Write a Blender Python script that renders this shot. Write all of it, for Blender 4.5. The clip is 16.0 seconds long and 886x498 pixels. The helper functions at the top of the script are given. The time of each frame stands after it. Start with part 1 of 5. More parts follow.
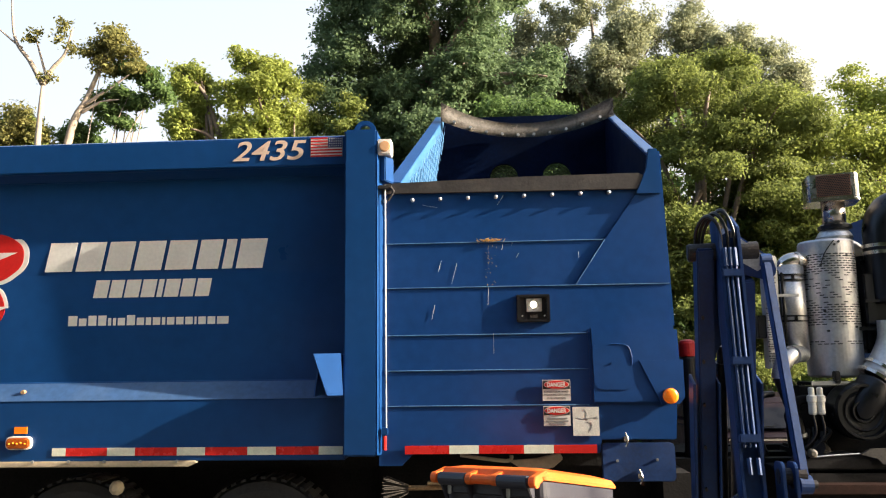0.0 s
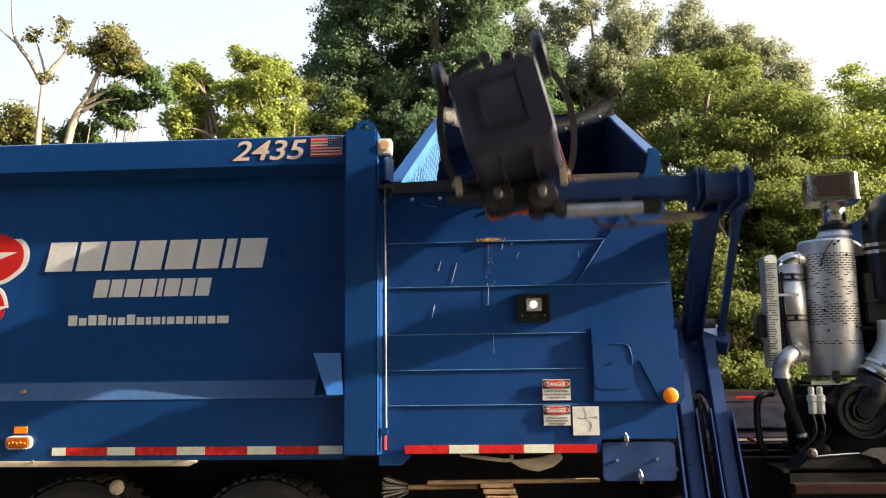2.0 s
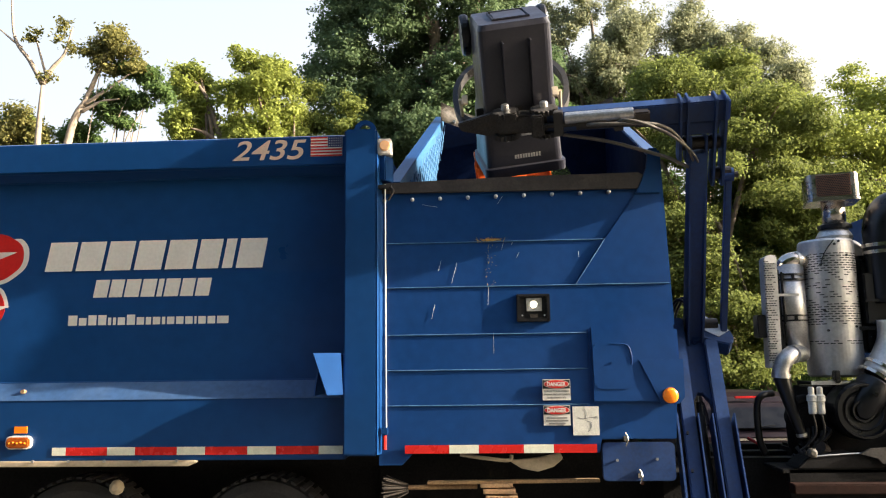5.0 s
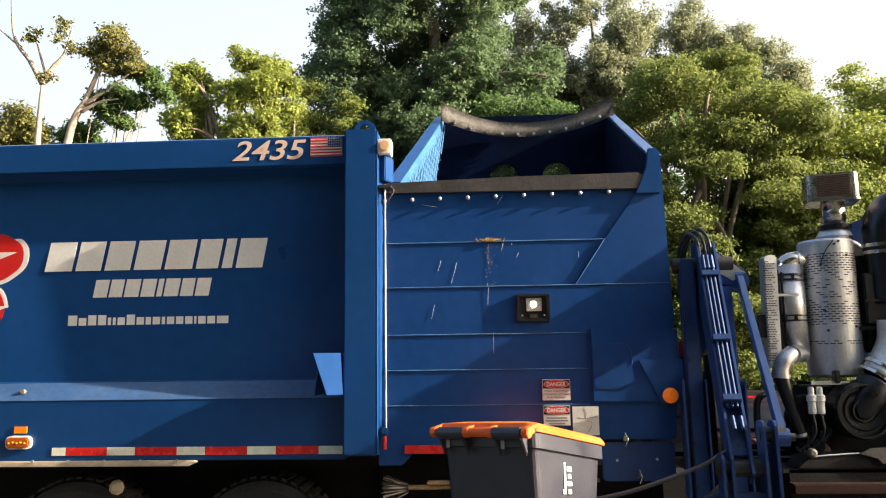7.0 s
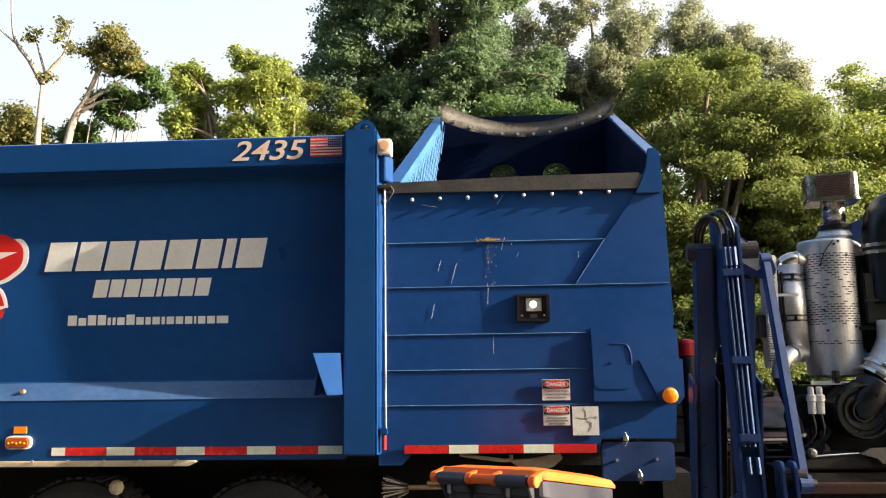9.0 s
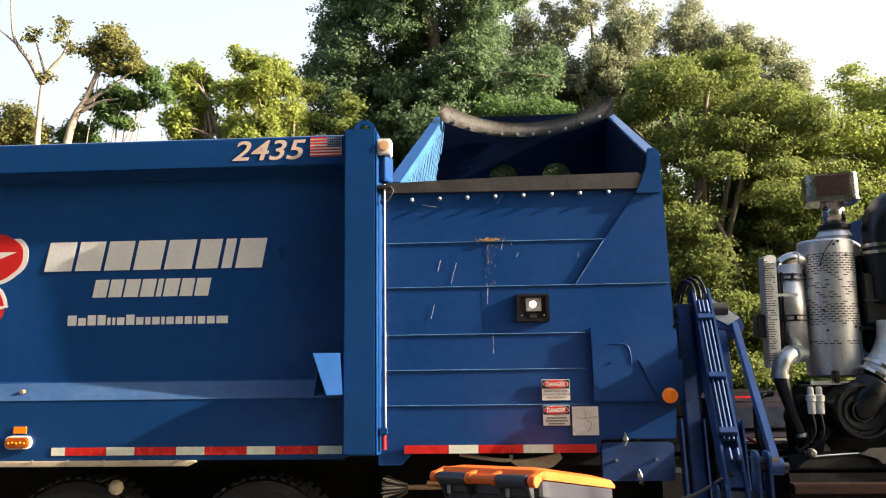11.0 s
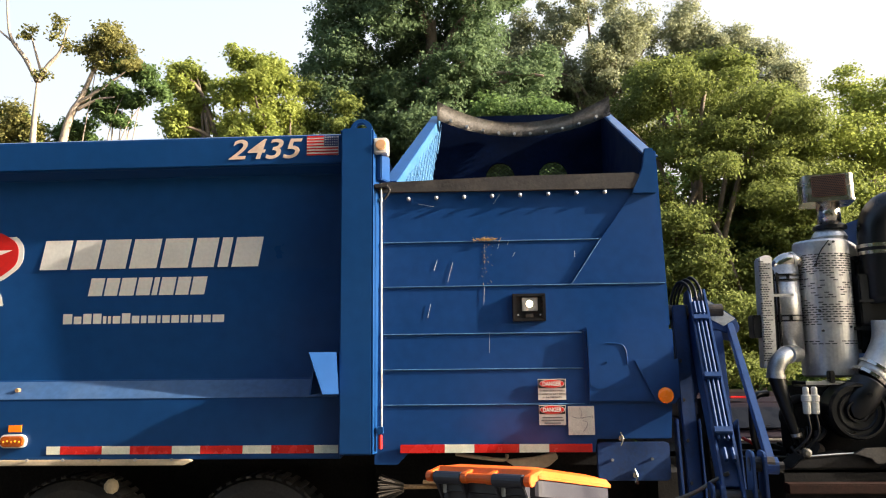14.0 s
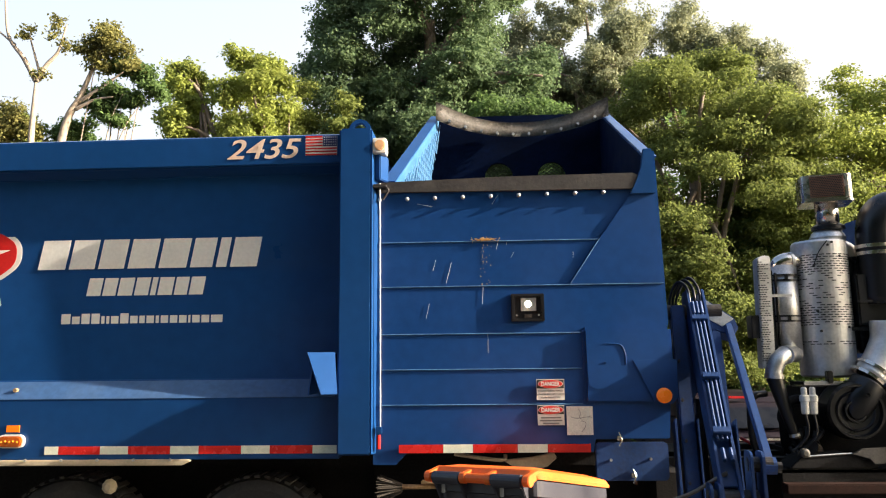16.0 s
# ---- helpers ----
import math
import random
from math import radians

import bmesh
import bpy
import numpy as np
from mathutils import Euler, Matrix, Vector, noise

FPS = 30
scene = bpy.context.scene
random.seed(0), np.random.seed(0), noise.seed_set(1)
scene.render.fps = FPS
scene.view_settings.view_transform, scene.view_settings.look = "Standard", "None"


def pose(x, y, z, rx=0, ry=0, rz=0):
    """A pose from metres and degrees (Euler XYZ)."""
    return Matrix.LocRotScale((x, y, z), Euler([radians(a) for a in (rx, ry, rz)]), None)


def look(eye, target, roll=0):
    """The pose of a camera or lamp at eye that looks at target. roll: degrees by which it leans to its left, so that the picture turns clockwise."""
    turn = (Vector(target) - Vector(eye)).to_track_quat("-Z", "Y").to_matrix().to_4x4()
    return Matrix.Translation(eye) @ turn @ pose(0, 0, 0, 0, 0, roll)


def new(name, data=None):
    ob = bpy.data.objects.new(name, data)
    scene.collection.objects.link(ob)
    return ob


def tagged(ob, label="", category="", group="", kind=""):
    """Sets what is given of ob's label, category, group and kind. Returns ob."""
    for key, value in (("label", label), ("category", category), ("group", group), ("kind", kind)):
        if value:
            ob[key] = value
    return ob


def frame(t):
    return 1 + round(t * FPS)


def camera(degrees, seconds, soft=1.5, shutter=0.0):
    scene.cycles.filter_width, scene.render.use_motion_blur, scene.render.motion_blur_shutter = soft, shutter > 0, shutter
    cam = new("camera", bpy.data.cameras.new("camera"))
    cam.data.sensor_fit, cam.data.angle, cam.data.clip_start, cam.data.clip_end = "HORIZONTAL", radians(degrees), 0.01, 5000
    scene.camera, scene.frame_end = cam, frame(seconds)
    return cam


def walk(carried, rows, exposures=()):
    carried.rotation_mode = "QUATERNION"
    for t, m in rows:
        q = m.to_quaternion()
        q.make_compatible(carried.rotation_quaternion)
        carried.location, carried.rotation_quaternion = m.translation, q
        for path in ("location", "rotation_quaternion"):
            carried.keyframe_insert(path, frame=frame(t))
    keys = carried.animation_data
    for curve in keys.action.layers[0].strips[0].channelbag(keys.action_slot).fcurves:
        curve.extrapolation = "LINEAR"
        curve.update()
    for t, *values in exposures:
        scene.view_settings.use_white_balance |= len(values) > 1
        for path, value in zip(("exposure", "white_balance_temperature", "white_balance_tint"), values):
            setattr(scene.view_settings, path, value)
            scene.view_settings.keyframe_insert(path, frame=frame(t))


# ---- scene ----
# ---- camera ----
cam = camera(62.5, 16.0, soft=1.1, shutter=0.4)
EYE = (0.379, -4.672, 1.709)


def view(right=0.0, down=0.0, roll=-0.8):
    """Camera pose with small handheld drifts of its aim, in thousandths of the aim distance."""
    return look(EYE, (0.266 + 0.00155 * right, -2.697, 2.003 - 0.00155 * down), roll)


walk(cam, [(0.0, view(0, -0.8)), (0.3, view()), (4.0, view()), (8.0, view(0.4)), (9.2, view(0.6)), (10.4, view(0.8)), (11.5, view(1.5)),
           (12.0, view(10.2, -0.4, -0.65)), (12.5, view(14.6, -0.3, -0.62)), (13.0, view(13.0, 0, -0.62)), (13.5, view(6.8, 1.2, -0.68)),
           (14.0, view(7.0, 1.2, -0.68)), (14.5, view(8.2, 1.0, -0.66)), (15.0, view(8.6, 1.0, -0.66)), (16.0, view(9.4, 1.0, -0.66))])

# ---- light ----
SUN_EL, SUN_AZ = 22.0, 5.5
to_sun = Vector((math.cos(radians(SUN_EL)) * math.cos(radians(SUN_AZ)), -math.cos(radians(SUN_EL)) * math.sin(radians(SUN_AZ)), math.sin(radians(SUN_EL))))
world = bpy.data.worlds.new("sky")
scene.world = world
world.use_nodes = True
wn = world.node_tree
sky = wn.nodes.new("ShaderNodeTexSky")
sky.sky_type = "NISHITA"
sky.sun_disc = False
sky.sun_elevation = radians(SUN_EL)
sky.sun_rotation = math.atan2(to_sun.x, to_sun.y)
sky.dust_density = 4.0
wn.links.new(sky.outputs[0], wn.nodes["Background"].inputs[0])
wn.nodes["Background"].inputs[1].default_value = 0.115
sun = new("sun", bpy.data.lights.new("sun", "SUN"))
sun.data.energy, sun.data.angle, sun.data.color = 5.0, radians(0.6), (1.0, 0.9, 0.76)
sun.matrix_world = look(to_sun * 60, (0, 0, 0))
scene.view_settings.exposure = 1.78


# ---- materials ----
def material(name, color, rough=0.5, metal=0.0, var=0.15, scale=6.0, bump=0.0, bump_scale=60.0, coat=0.0, dirt=None, dirt_amount=0.0, per_object=0.0, per_island=0.0, trans=0.0, emit=0.0):
    """Procedural surface: base colour varied at two scales, optional dirt blotches, relief, coat and glow."""
    m = bpy.data.materials.new(name)
    m.use_nodes = True
    nt = m.node_tree
    n, l = nt.nodes, nt.links
    b = n["Principled BSDF"]
    tc = n.new("ShaderNodeTexCoord")
    n1 = n.new("ShaderNodeTexNoise")
    n1.inputs["Scale"].default_value, n1.inputs["Detail"].default_value = scale, 6.0
    n2 = n.new("ShaderNodeTexNoise")
    n2.inputs["Scale"].default_value, n2.inputs["Detail"].default_value = scale * 9, 3.0
    l.new(tc.outputs["Object"], n1.inputs["Vector"])
    l.new(tc.outputs["Object"], n2.inputs["Vector"])
    add = n.new("ShaderNodeMath")
    add.operation = "ADD"
    l.new(n1.outputs["Fac"], add.inputs[0])
    l.new(n2.outputs["Fac"], add.inputs[1])
    source = add.outputs[0]
    low, high = 0.7, 1.3
    if per_object or per_island:
        info = n.new("ShaderNodeObjectInfo") if per_object else n.new("ShaderNodeNewGeometry")
        mul = n.new("ShaderNodeMath")
        mul.operation = "MULTIPLY_ADD"
        mul.inputs[1].default_value = per_object or per_island
        l.new(info.outputs["Random" if per_object else "Random Per Island"], mul.inputs[0])
        l.new(source, mul.inputs[2])
        source, high = mul.outputs[0], high + (per_object or per_island)
    rng = n.new("ShaderNodeMapRange")
    rng.inputs["From Min"].default_value, rng.inputs["From Max"].default_value = low, high
    rng.inputs["To Min"].default_value, rng.inputs["To Max"].default_value = 1 - var, 1 + var
    l.new(source, rng.inputs["Value"])
    mix = n.new("ShaderNodeVectorMath")
    mix.operation = "SCALE"
    mix.inputs[0].default_value = color[:3]
    l.new(rng.outputs[0], mix.inputs["Scale"])
    out = mix.outputs[0]
    if dirt_amount:
        n3 = n.new("ShaderNodeTexNoise")
        n3.inputs["Scale"].default_value, n3.inputs["Detail"].default_value, n3.inputs["Roughness"].default_value = scale * 0.6, 8.0, 0.7
        l.new(tc.outputs["Object"], n3.inputs["Vector"])
        ramp = n.new("ShaderNodeMapRange")
        ramp.inputs["From Min"].default_value, ramp.inputs["From Max"].default_value = 0.5, 0.75
        ramp.inputs["To Min"].default_value, ramp.inputs["To Max"].default_value = 0.0, dirt_amount
        l.new(n3.outputs["Fac"], ramp.inputs["Value"])
        dm = n.new("ShaderNodeMix")
        dm.data_type = "RGBA"
        l.new(ramp.outputs[0], dm.inputs["Factor"])
        l.new(out, dm.inputs["A"])
        dm.inputs["B"].default_value = (*dirt, 1)
        out = dm.outputs["Result"]
    l.new(out, b.inputs["Base Color"])
    rr = n.new("ShaderNodeMapRange")
    rr.inputs["From Min"].default_value, rr.inputs["From Max"].default_value = 0.3, 0.7
    rr.inputs["To Min"].default_value, rr.inputs["To Max"].default_value = max(0.03, rough - 0.1), min(1, rough + 0.1)
    l.new(n1.outputs["Fac"], rr.inputs["Value"])
    l.new(rr.outputs[0], b.inputs["Roughness"])
    b.inputs["Metallic"].default_value = metal
    b.inputs["Coat Weight"].default_value = coat
    b.inputs["Coat Roughness"].default_value = 0.12
    if bump:
        nb = n.new("ShaderNodeTexNoise")
        nb.inputs["Scale"].default_value, nb.inputs["Detail"].default_value = bump_scale, 4.0
        l.new(tc.outputs["Object"], nb.inputs["Vector"])
        bp = n.new("ShaderNodeBump")
        bp.inputs["Strength"].default_value, bp.inputs["Distance"].default_value = bump, 0.01
        l.new(nb.outputs["Fac"], bp.inputs["Height"])
        l.new(bp.outputs[0], b.inputs["Normal"])
    if trans:
        tr = n.new("ShaderNodeBsdfTranslucent")
        l.new(out, tr.inputs["Color"])
        ms = n.new("ShaderNodeMixShader")
        ms.inputs[0].default_value = trans
        l.new(b.outputs[0], ms.inputs[1])
        l.new(tr.outputs[0], ms.inputs[2])
        l.new(ms.outputs[0], n["Material Output"].inputs["Surface"])
    if emit:
        b.inputs["Emission Color"].default_value = (*color[:3], 1)
        b.inputs["Emission Strength"].default_value = emit
    return m


BLUE = material("blue_paint", (0.006, 0.048, 0.166), 0.36, var=0.10, scale=1.1, coat=0.30, dirt=(0.010, 0.042, 0.13), dirt_amount=0.25, bump=0.12, bump_scale=2.2)
BLUE_HOP = material("blue_hopper_paint", (0.007, 0.047, 0.176), 0.38, var=0.12, scale=1.6, coat=0.22, dirt=(0.012, 0.044, 0.13), dirt_amount=0.25, bump=0.03, bump_scale=4)
for paint in (BLUE, BLUE_HOP):
    paint.node_tree.nodes["Principled BSDF"].inputs["Specular IOR Level"].default_value = 0.25
    paint.node_tree.nodes["Principled BSDF"].inputs["Coat Roughness"].default_value = 0.17
BLUE_ARM = material("blue_arm_paint", (0.005, 0.033, 0.125), 0.5, var=0.25, scale=5, coat=0.04, dirt=(0.03, 0.03, 0.035), dirt_amount=0.5, bump=0.1, bump_scale=30)
PIPE = material("blue_pipe_paint", (0.008, 0.045, 0.15), 0.66, var=0.25, scale=9, dirt=(0.02, 0.02, 0.025), dirt_amount=0.4)
# Shade inside the hopper is put into this near-black base, with sheen cut.
BLUE_IN = material("worn_shade_dark_blue", (0.0015, 0.005, 0.020), 0.65, var=0.3, scale=4, dirt=(0.004, 0.005, 0.008), dirt_amount=0.5)
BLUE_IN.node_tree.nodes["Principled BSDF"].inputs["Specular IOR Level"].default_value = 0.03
STEEL = material("bare_steel", (0.60, 0.59, 0.57), 0.42, metal=0.9, var=0.2, scale=8, dirt=(0.2, 0.17, 0.14), dirt_amount=0.4)
GREASY = material("greasy_steel", (0.055, 0.05, 0.046), 0.45, metal=0.5, var=0.4, scale=10, dirt=(0.10, 0.07, 0.045), dirt_amount=0.6, bump=0.2)
ALU = material("aluminium_shield", (0.72, 0.70, 0.67), 0.5, metal=0.8, var=0.14, scale=5, dirt=(0.42, 0.37, 0.30), dirt_amount=0.4, bump=0.1, bump_scale=12)
CHROME = material("polished_pipe", (0.74, 0.66, 0.57), 0.24, metal=1.0, var=0.08, scale=5)
BLACK = material("black_plastic", (0.007, 0.007, 0.008), 0.36, var=0.3, scale=9)
CHASSIS = material("dusty_black_chassis", (0.014, 0.013, 0.0125), 0.75, var=0.4, scale=7, dirt=(0.014, 0.012, 0.010), dirt_amount=0.5, bump=0.2)
CHASSIS.node_tree.nodes["Principled BSDF"].inputs["Specular IOR Level"].default_value = 0.12
GREASY.node_tree.nodes["Principled BSDF"].inputs["Specular IOR Level"].default_value = 0.25
RUBBER = material("rubber", (0.022, 0.021, 0.021), 0.75, var=0.35, scale=8, dirt=(0.08, 0.07, 0.06), dirt_amount=0.4, bump=0.15)
FLAP = material("shiny_rubber_flap", (0.27, 0.24, 0.205), 0.3, var=0.35, scale=5, dirt=(0.16, 0.13, 0.10), dirt_amount=0.5, bump=0.1)
RUBBER_LIP = material("worn_rubber_lip", (0.032, 0.028, 0.026), 0.6, var=0.35, scale=7, dirt=(0.12, 0.10, 0.08), dirt_amount=0.5, bump=0.15)
CARTGREY = material("charcoal_cart_plastic", (0.030, 0.029, 0.039), 0.38, var=0.15, scale=6, dirt=(0.10, 0.09, 0.09), dirt_amount=0.25, bump=0.05, bump_scale=120)
ORANGE = material("orange_cart_lid", (0.85, 0.15, 0.012), 0.45, var=0.1, scale=5, dirt=(0.5, 0.12, 0.02), dirt_amount=0.3, trans=0.15)
AMBER = material("amber_lens", (0.95, 0.22, 0.01), 0.2, var=0.05, emit=0.04)
# Amber lens with its glare in the sun put in as a paler base.
AMBER_PALE = material("sun_pale_amber_lens", (0.72, 0.42, 0.22), 0.25, var=0.05)
AMBER_DEEP = material("deep_amber_lens", (0.48, 0.10, 0.01), 0.3, var=0.1)
AMBER_LED = material("amber_diode", (1.0, 0.30, 0.02), 0.2, var=0.02, emit=0.25)
LAMPGLOW = material("lit_work_lamp", (1.0, 0.86, 0.6), 0.2, var=0.02, emit=9.0)
WHITE = material("white_decal", (0.72, 0.69, 0.63), 0.45, var=0.08, scale=5)
TEAL = material("teal_plastic", (0.03, 0.30, 0.30), 0.35, var=0.2, scale=9, bump=0.2)
RED = material("red_decal", (0.55, 0.015, 0.012), 0.4, var=0.1, scale=6)
TAPE_RED = material("reflective_red_tape", (0.58, 0.02, 0.015), 0.25, var=0.12, scale=14, per_object=0.1)
TAPE_WHITE = material("reflective_white_tape", (0.75, 0.75, 0.6), 0.25, var=0.1, scale=14, per_object=0.1)
NAVY = material("navy_decal", (0.02, 0.03, 0.12), 0.4)
PAPER = material("weathered_paper", (0.68, 0.66, 0.58), 0.7, var=0.2, scale=14, dirt=(0.25, 0.22, 0.18), dirt_amount=0.5)
INK = material("black_ink", (0.02, 0.02, 0.02), 0.6)
GREYINK = material("faded_ink", (0.22, 0.21, 0.20), 0.7)
DUSTHOSE = material("dusty_hose_rubber", (0.12, 0.105, 0.085), 0.6, var=0.3, scale=12, dirt=(0.25, 0.21, 0.16), dirt_amount=0.5)
WOOD = material("splintered_wood", (0.36, 0.22, 0.11), 0.8, var=0.4, scale=9, bump=0.4)
STRAW = material("dry_grass", (0.42, 0.27, 0.08), 0.8, var=0.4, scale=30)
BRISTLE = material("worn_bristle", (0.05, 0.04, 0.03), 0.85, var=0.4, scale=30)
TAN = material("tan_plastic", (0.50, 0.41, 0.28), 0.6, var=0.15)
CARPAINT = material("maroon_car_paint", (0.012, 0.007, 0.010), 0.45, coat=0.0, var=0.1)
GLASS_DARK = material("tinted_car_glass", (0.008, 0.009, 0.012), 0.3, var=0.1)
for sheen in (CARPAINT, GLASS_DARK):
    sheen.node_tree.nodes["Principled BSDF"].inputs["Specular IOR Level"].default_value = 0.2
PLATE = material("pale_plate", (0.6, 0.6, 0.58), 0.5)
TAIL = material("red_tail_lamp", (0.6, 0.02, 0.02), 0.2)
ASPHALT = material("asphalt", (0.05, 0.05, 0.05), 0.9, var=0.3, scale=3, bump=0.4, bump_scale=90)
# Paler, broken blue that paints the sun glint along the plate ledges.
SEAM = material("sunlit_seam_paint", (0.05, 0.14, 0.28), 0.6, var=0.5, scale=14, dirt=(0.01, 0.05, 0.16), dirt_amount=0.9)
WORN = material("worn_painted_steel", (0.05, 0.045, 0.04), 0.55, metal=0.3, var=0.35, scale=9, dirt=(0.06, 0.05, 0.045), dirt_amount=0.7, bump=0.15)
ROLLER = material("scuffed_roller", (0.085, 0.075, 0.055), 0.7, var=0.4, scale=14, dirt=(0.05, 0.04, 0.03), dirt_amount=0.7)
RUST = material("rust_brown_paint", (0.022, 0.009, 0.006), 0.7, var=0.4, scale=8)
RUST.node_tree.nodes["Principled BSDF"].inputs["Specular IOR Level"].default_value = 0.12
RUSTMESH = material("rusty_mesh", (0.28, 0.14, 0.085), 0.6, metal=0.3, var=0.3, scale=20)
PEACH = material("faded_peach_decal", (0.72, 0.53, 0.40), 0.45, var=0.08)
DUSTBLUE = material("dusty_blue_paint", (0.036, 0.084, 0.19), 0.42, var=0.2, scale=3, dirt=(0.13, 0.18, 0.26), dirt_amount=0.35)
WINGPAINT = material("scuffed_pale_blue_paint", (0.025, 0.115, 0.24), 0.6, var=0.25, scale=5, dirt=(0.10, 0.20, 0.28), dirt_amount=0.5)
BARK = material("bark", (0.19, 0.14, 0.10), 0.9, var=0.35, scale=6, bump=0.6, bump_scale=25)
PALEBARK = material("pale_bark", (0.34, 0.27, 0.20), 0.9, var=0.3, scale=6, bump=0.5, bump_scale=25)


def leafmat(name, c, trans=0.5):
    m = material(name, c, 0.8, var=0.35, scale=0.7, per_island=0.5, trans=trans)
    m.node_tree.nodes["Principled BSDF"].inputs["Specular IOR Level"].default_value = 0.2
    return m


LEAF_DARK = leafmat("dark_maple_leaf", (0.135, 0.19, 0.088))
LEAF_MID = leafmat("green_leaf", (0.125, 0.19, 0.06))
LEAF_YELLOW = leafmat("yellow_green_leaf", (0.29, 0.325, 0.075))
LEAF_PALE = leafmat("pale_willow_leaf", (0.30, 0.31, 0.18))
LEAF_BRONZE = leafmat("bronze_green_leaf", (0.23, 0.215, 0.07))
LEAF_OLIVE = leafmat("olive_leaf", (0.19, 0.22, 0.058))


def haze():
    """Glowing hazy sky: white low down, faintly blue higher up."""
    m = bpy.data.materials.new("hazy_sky")
    m.use_nodes = True
    n, l = m.node_tree.nodes, m.node_tree.links
    tc = n.new("ShaderNodeTexCoord")
    sep = n.new("ShaderNodeSeparateXYZ")
    l.new(tc.outputs["Object"], sep.inputs[0])
    sm = n.new("ShaderNodeMath")
    sm.operation = "MULTIPLY_ADD"
    l.new(sep.outputs["X"], sm.inputs[0])
    sm.inputs[1].default_value = -0.45
    l.new(sep.outputs["Z"], sm.inputs[2])
    rng = n.new("ShaderNodeMapRange")
    rng.inputs["From Min"].default_value, rng.inputs["From Max"].default_value = 40, 170
    l.new(sm.outputs[0], rng.inputs["Value"])
    mix = n.new("ShaderNodeMix")
    mix.data_type = "RGBA"
    l.new(rng.outputs[0], mix.inputs["Factor"])
    mix.inputs["A"].default_value = (1.0, 0.985, 0.95, 1)
    mix.inputs["B"].default_value = (0.77, 0.87, 1.0, 1)
    e = n.new("ShaderNodeEmission")
    e.inputs["Strength"].default_value = 0.34
    l.new(mix.outputs["Result"], e.inputs["Color"])
    l.new(e.outputs[0], n["Material Output"].inputs["Surface"])
    return m


HAZE = haze()


# ---- mesh helpers ----
def link(name, bm, mat, parent=None, label="", smooth=False):
    me = bpy.data.meshes.new(name)
    bm.to_mesh(me)
    bm.free()
    me.materials.append(mat)
    if smooth:
        for p in me.polygons:
            p.use_smooth = True
    ob = new(name, me)
    ob.parent = parent
    if label:
        tagged(ob, label)
    return ob


def part(name, bm, mat, parent, label="", smooth=False):
    return link(name, bm, mat, parent, label, smooth)


def thing(name, label, category, at=None, group="", kind=""):
    ob = new(name)
    ob.empty_display_size = 0.1
    if at is not None:
        ob.matrix_basis = at
    return tagged(ob, label, category, group, kind)


def merge(*bms):
    """Joins several bmeshes into the first."""
    out = bms[0]
    for b in bms[1:]:
        me = bpy.data.meshes.new("tmp")
        b.to_mesh(me)
        b.free()
        out.from_mesh(me)
        bpy.data.meshes.remove(me)
    return out


def bevelled(bm, w, seg=2, angle=0.6):
    if w > 0:
        bm.normal_update()
        edges = [e for e in bm.edges if len(e.link_faces) == 2 and e.calc_face_angle() > angle]
        bmesh.ops.bevel(bm, geom=edges, offset=w, segments=seg, affect="EDGES", clamp_overlap=True)
    return bm


def box(x0, x1, y0, y1, z0, z1, w=0.0, m=None, seg=2):
    bm = bmesh.new()
    bmesh.ops.create_cube(bm, size=1, matrix=Matrix.Translation(((x0 + x1) / 2, (y0 + y1) / 2, (z0 + z1) / 2)) @ Matrix.Diagonal((abs(x1 - x0), abs(y1 - y0), abs(z1 - z0), 1)))
    bevelled(bm, w, seg)
    if m is not None:
        bm.transform(m)
    return bm


def prism(points, depth, axis="y", at=0.0, w=0.0, m=None):
    """A flat outline with thickness. Outline in (x, z) for axis y, (y, z) for axis x, (x, y) for axis z; it runs from at to at + depth."""
    bm = bmesh.new()
    if axis == "y":
        vs = [bm.verts.new((a, at, b)) for a, b in points]
    elif axis == "x":
        vs = [bm.verts.new((at, a, b)) for a, b in points]
    else:
        vs = [bm.verts.new((a, b, at)) for a, b in points]
    f = bm.faces.new(vs)
    d = {"y": (0, depth, 0), "x": (depth, 0, 0), "z": (0, 0, depth)}[axis]
    r = bmesh.ops.extrude_face_region(bm, geom=[f])
    bmesh.ops.translate(bm, vec=d, verts=[v for v in r["geom"] if isinstance(v, bmesh.types.BMVert)])
    bmesh.ops.recalc_face_normals(bm, faces=bm.faces)
    bevelled(bm, w)
    if m is not None:
        bm.transform(m)
    return bm


def cyl(p, q, r, r2=None, seg=20, w=0.0, caps=True):
    p, q = Vector(p), Vector(q)
    d = q - p
    bm = bmesh.new()
    bmesh.ops.create_cone(bm, cap_ends=caps, segments=seg, radius1=r, radius2=r if r2 is None else r2, depth=d.length,
                          matrix=Matrix.Translation((p + q) / 2) @ d.to_track_quat("Z", "Y").to_matrix().to_4x4())
    bevelled(bm, w)
    return bm


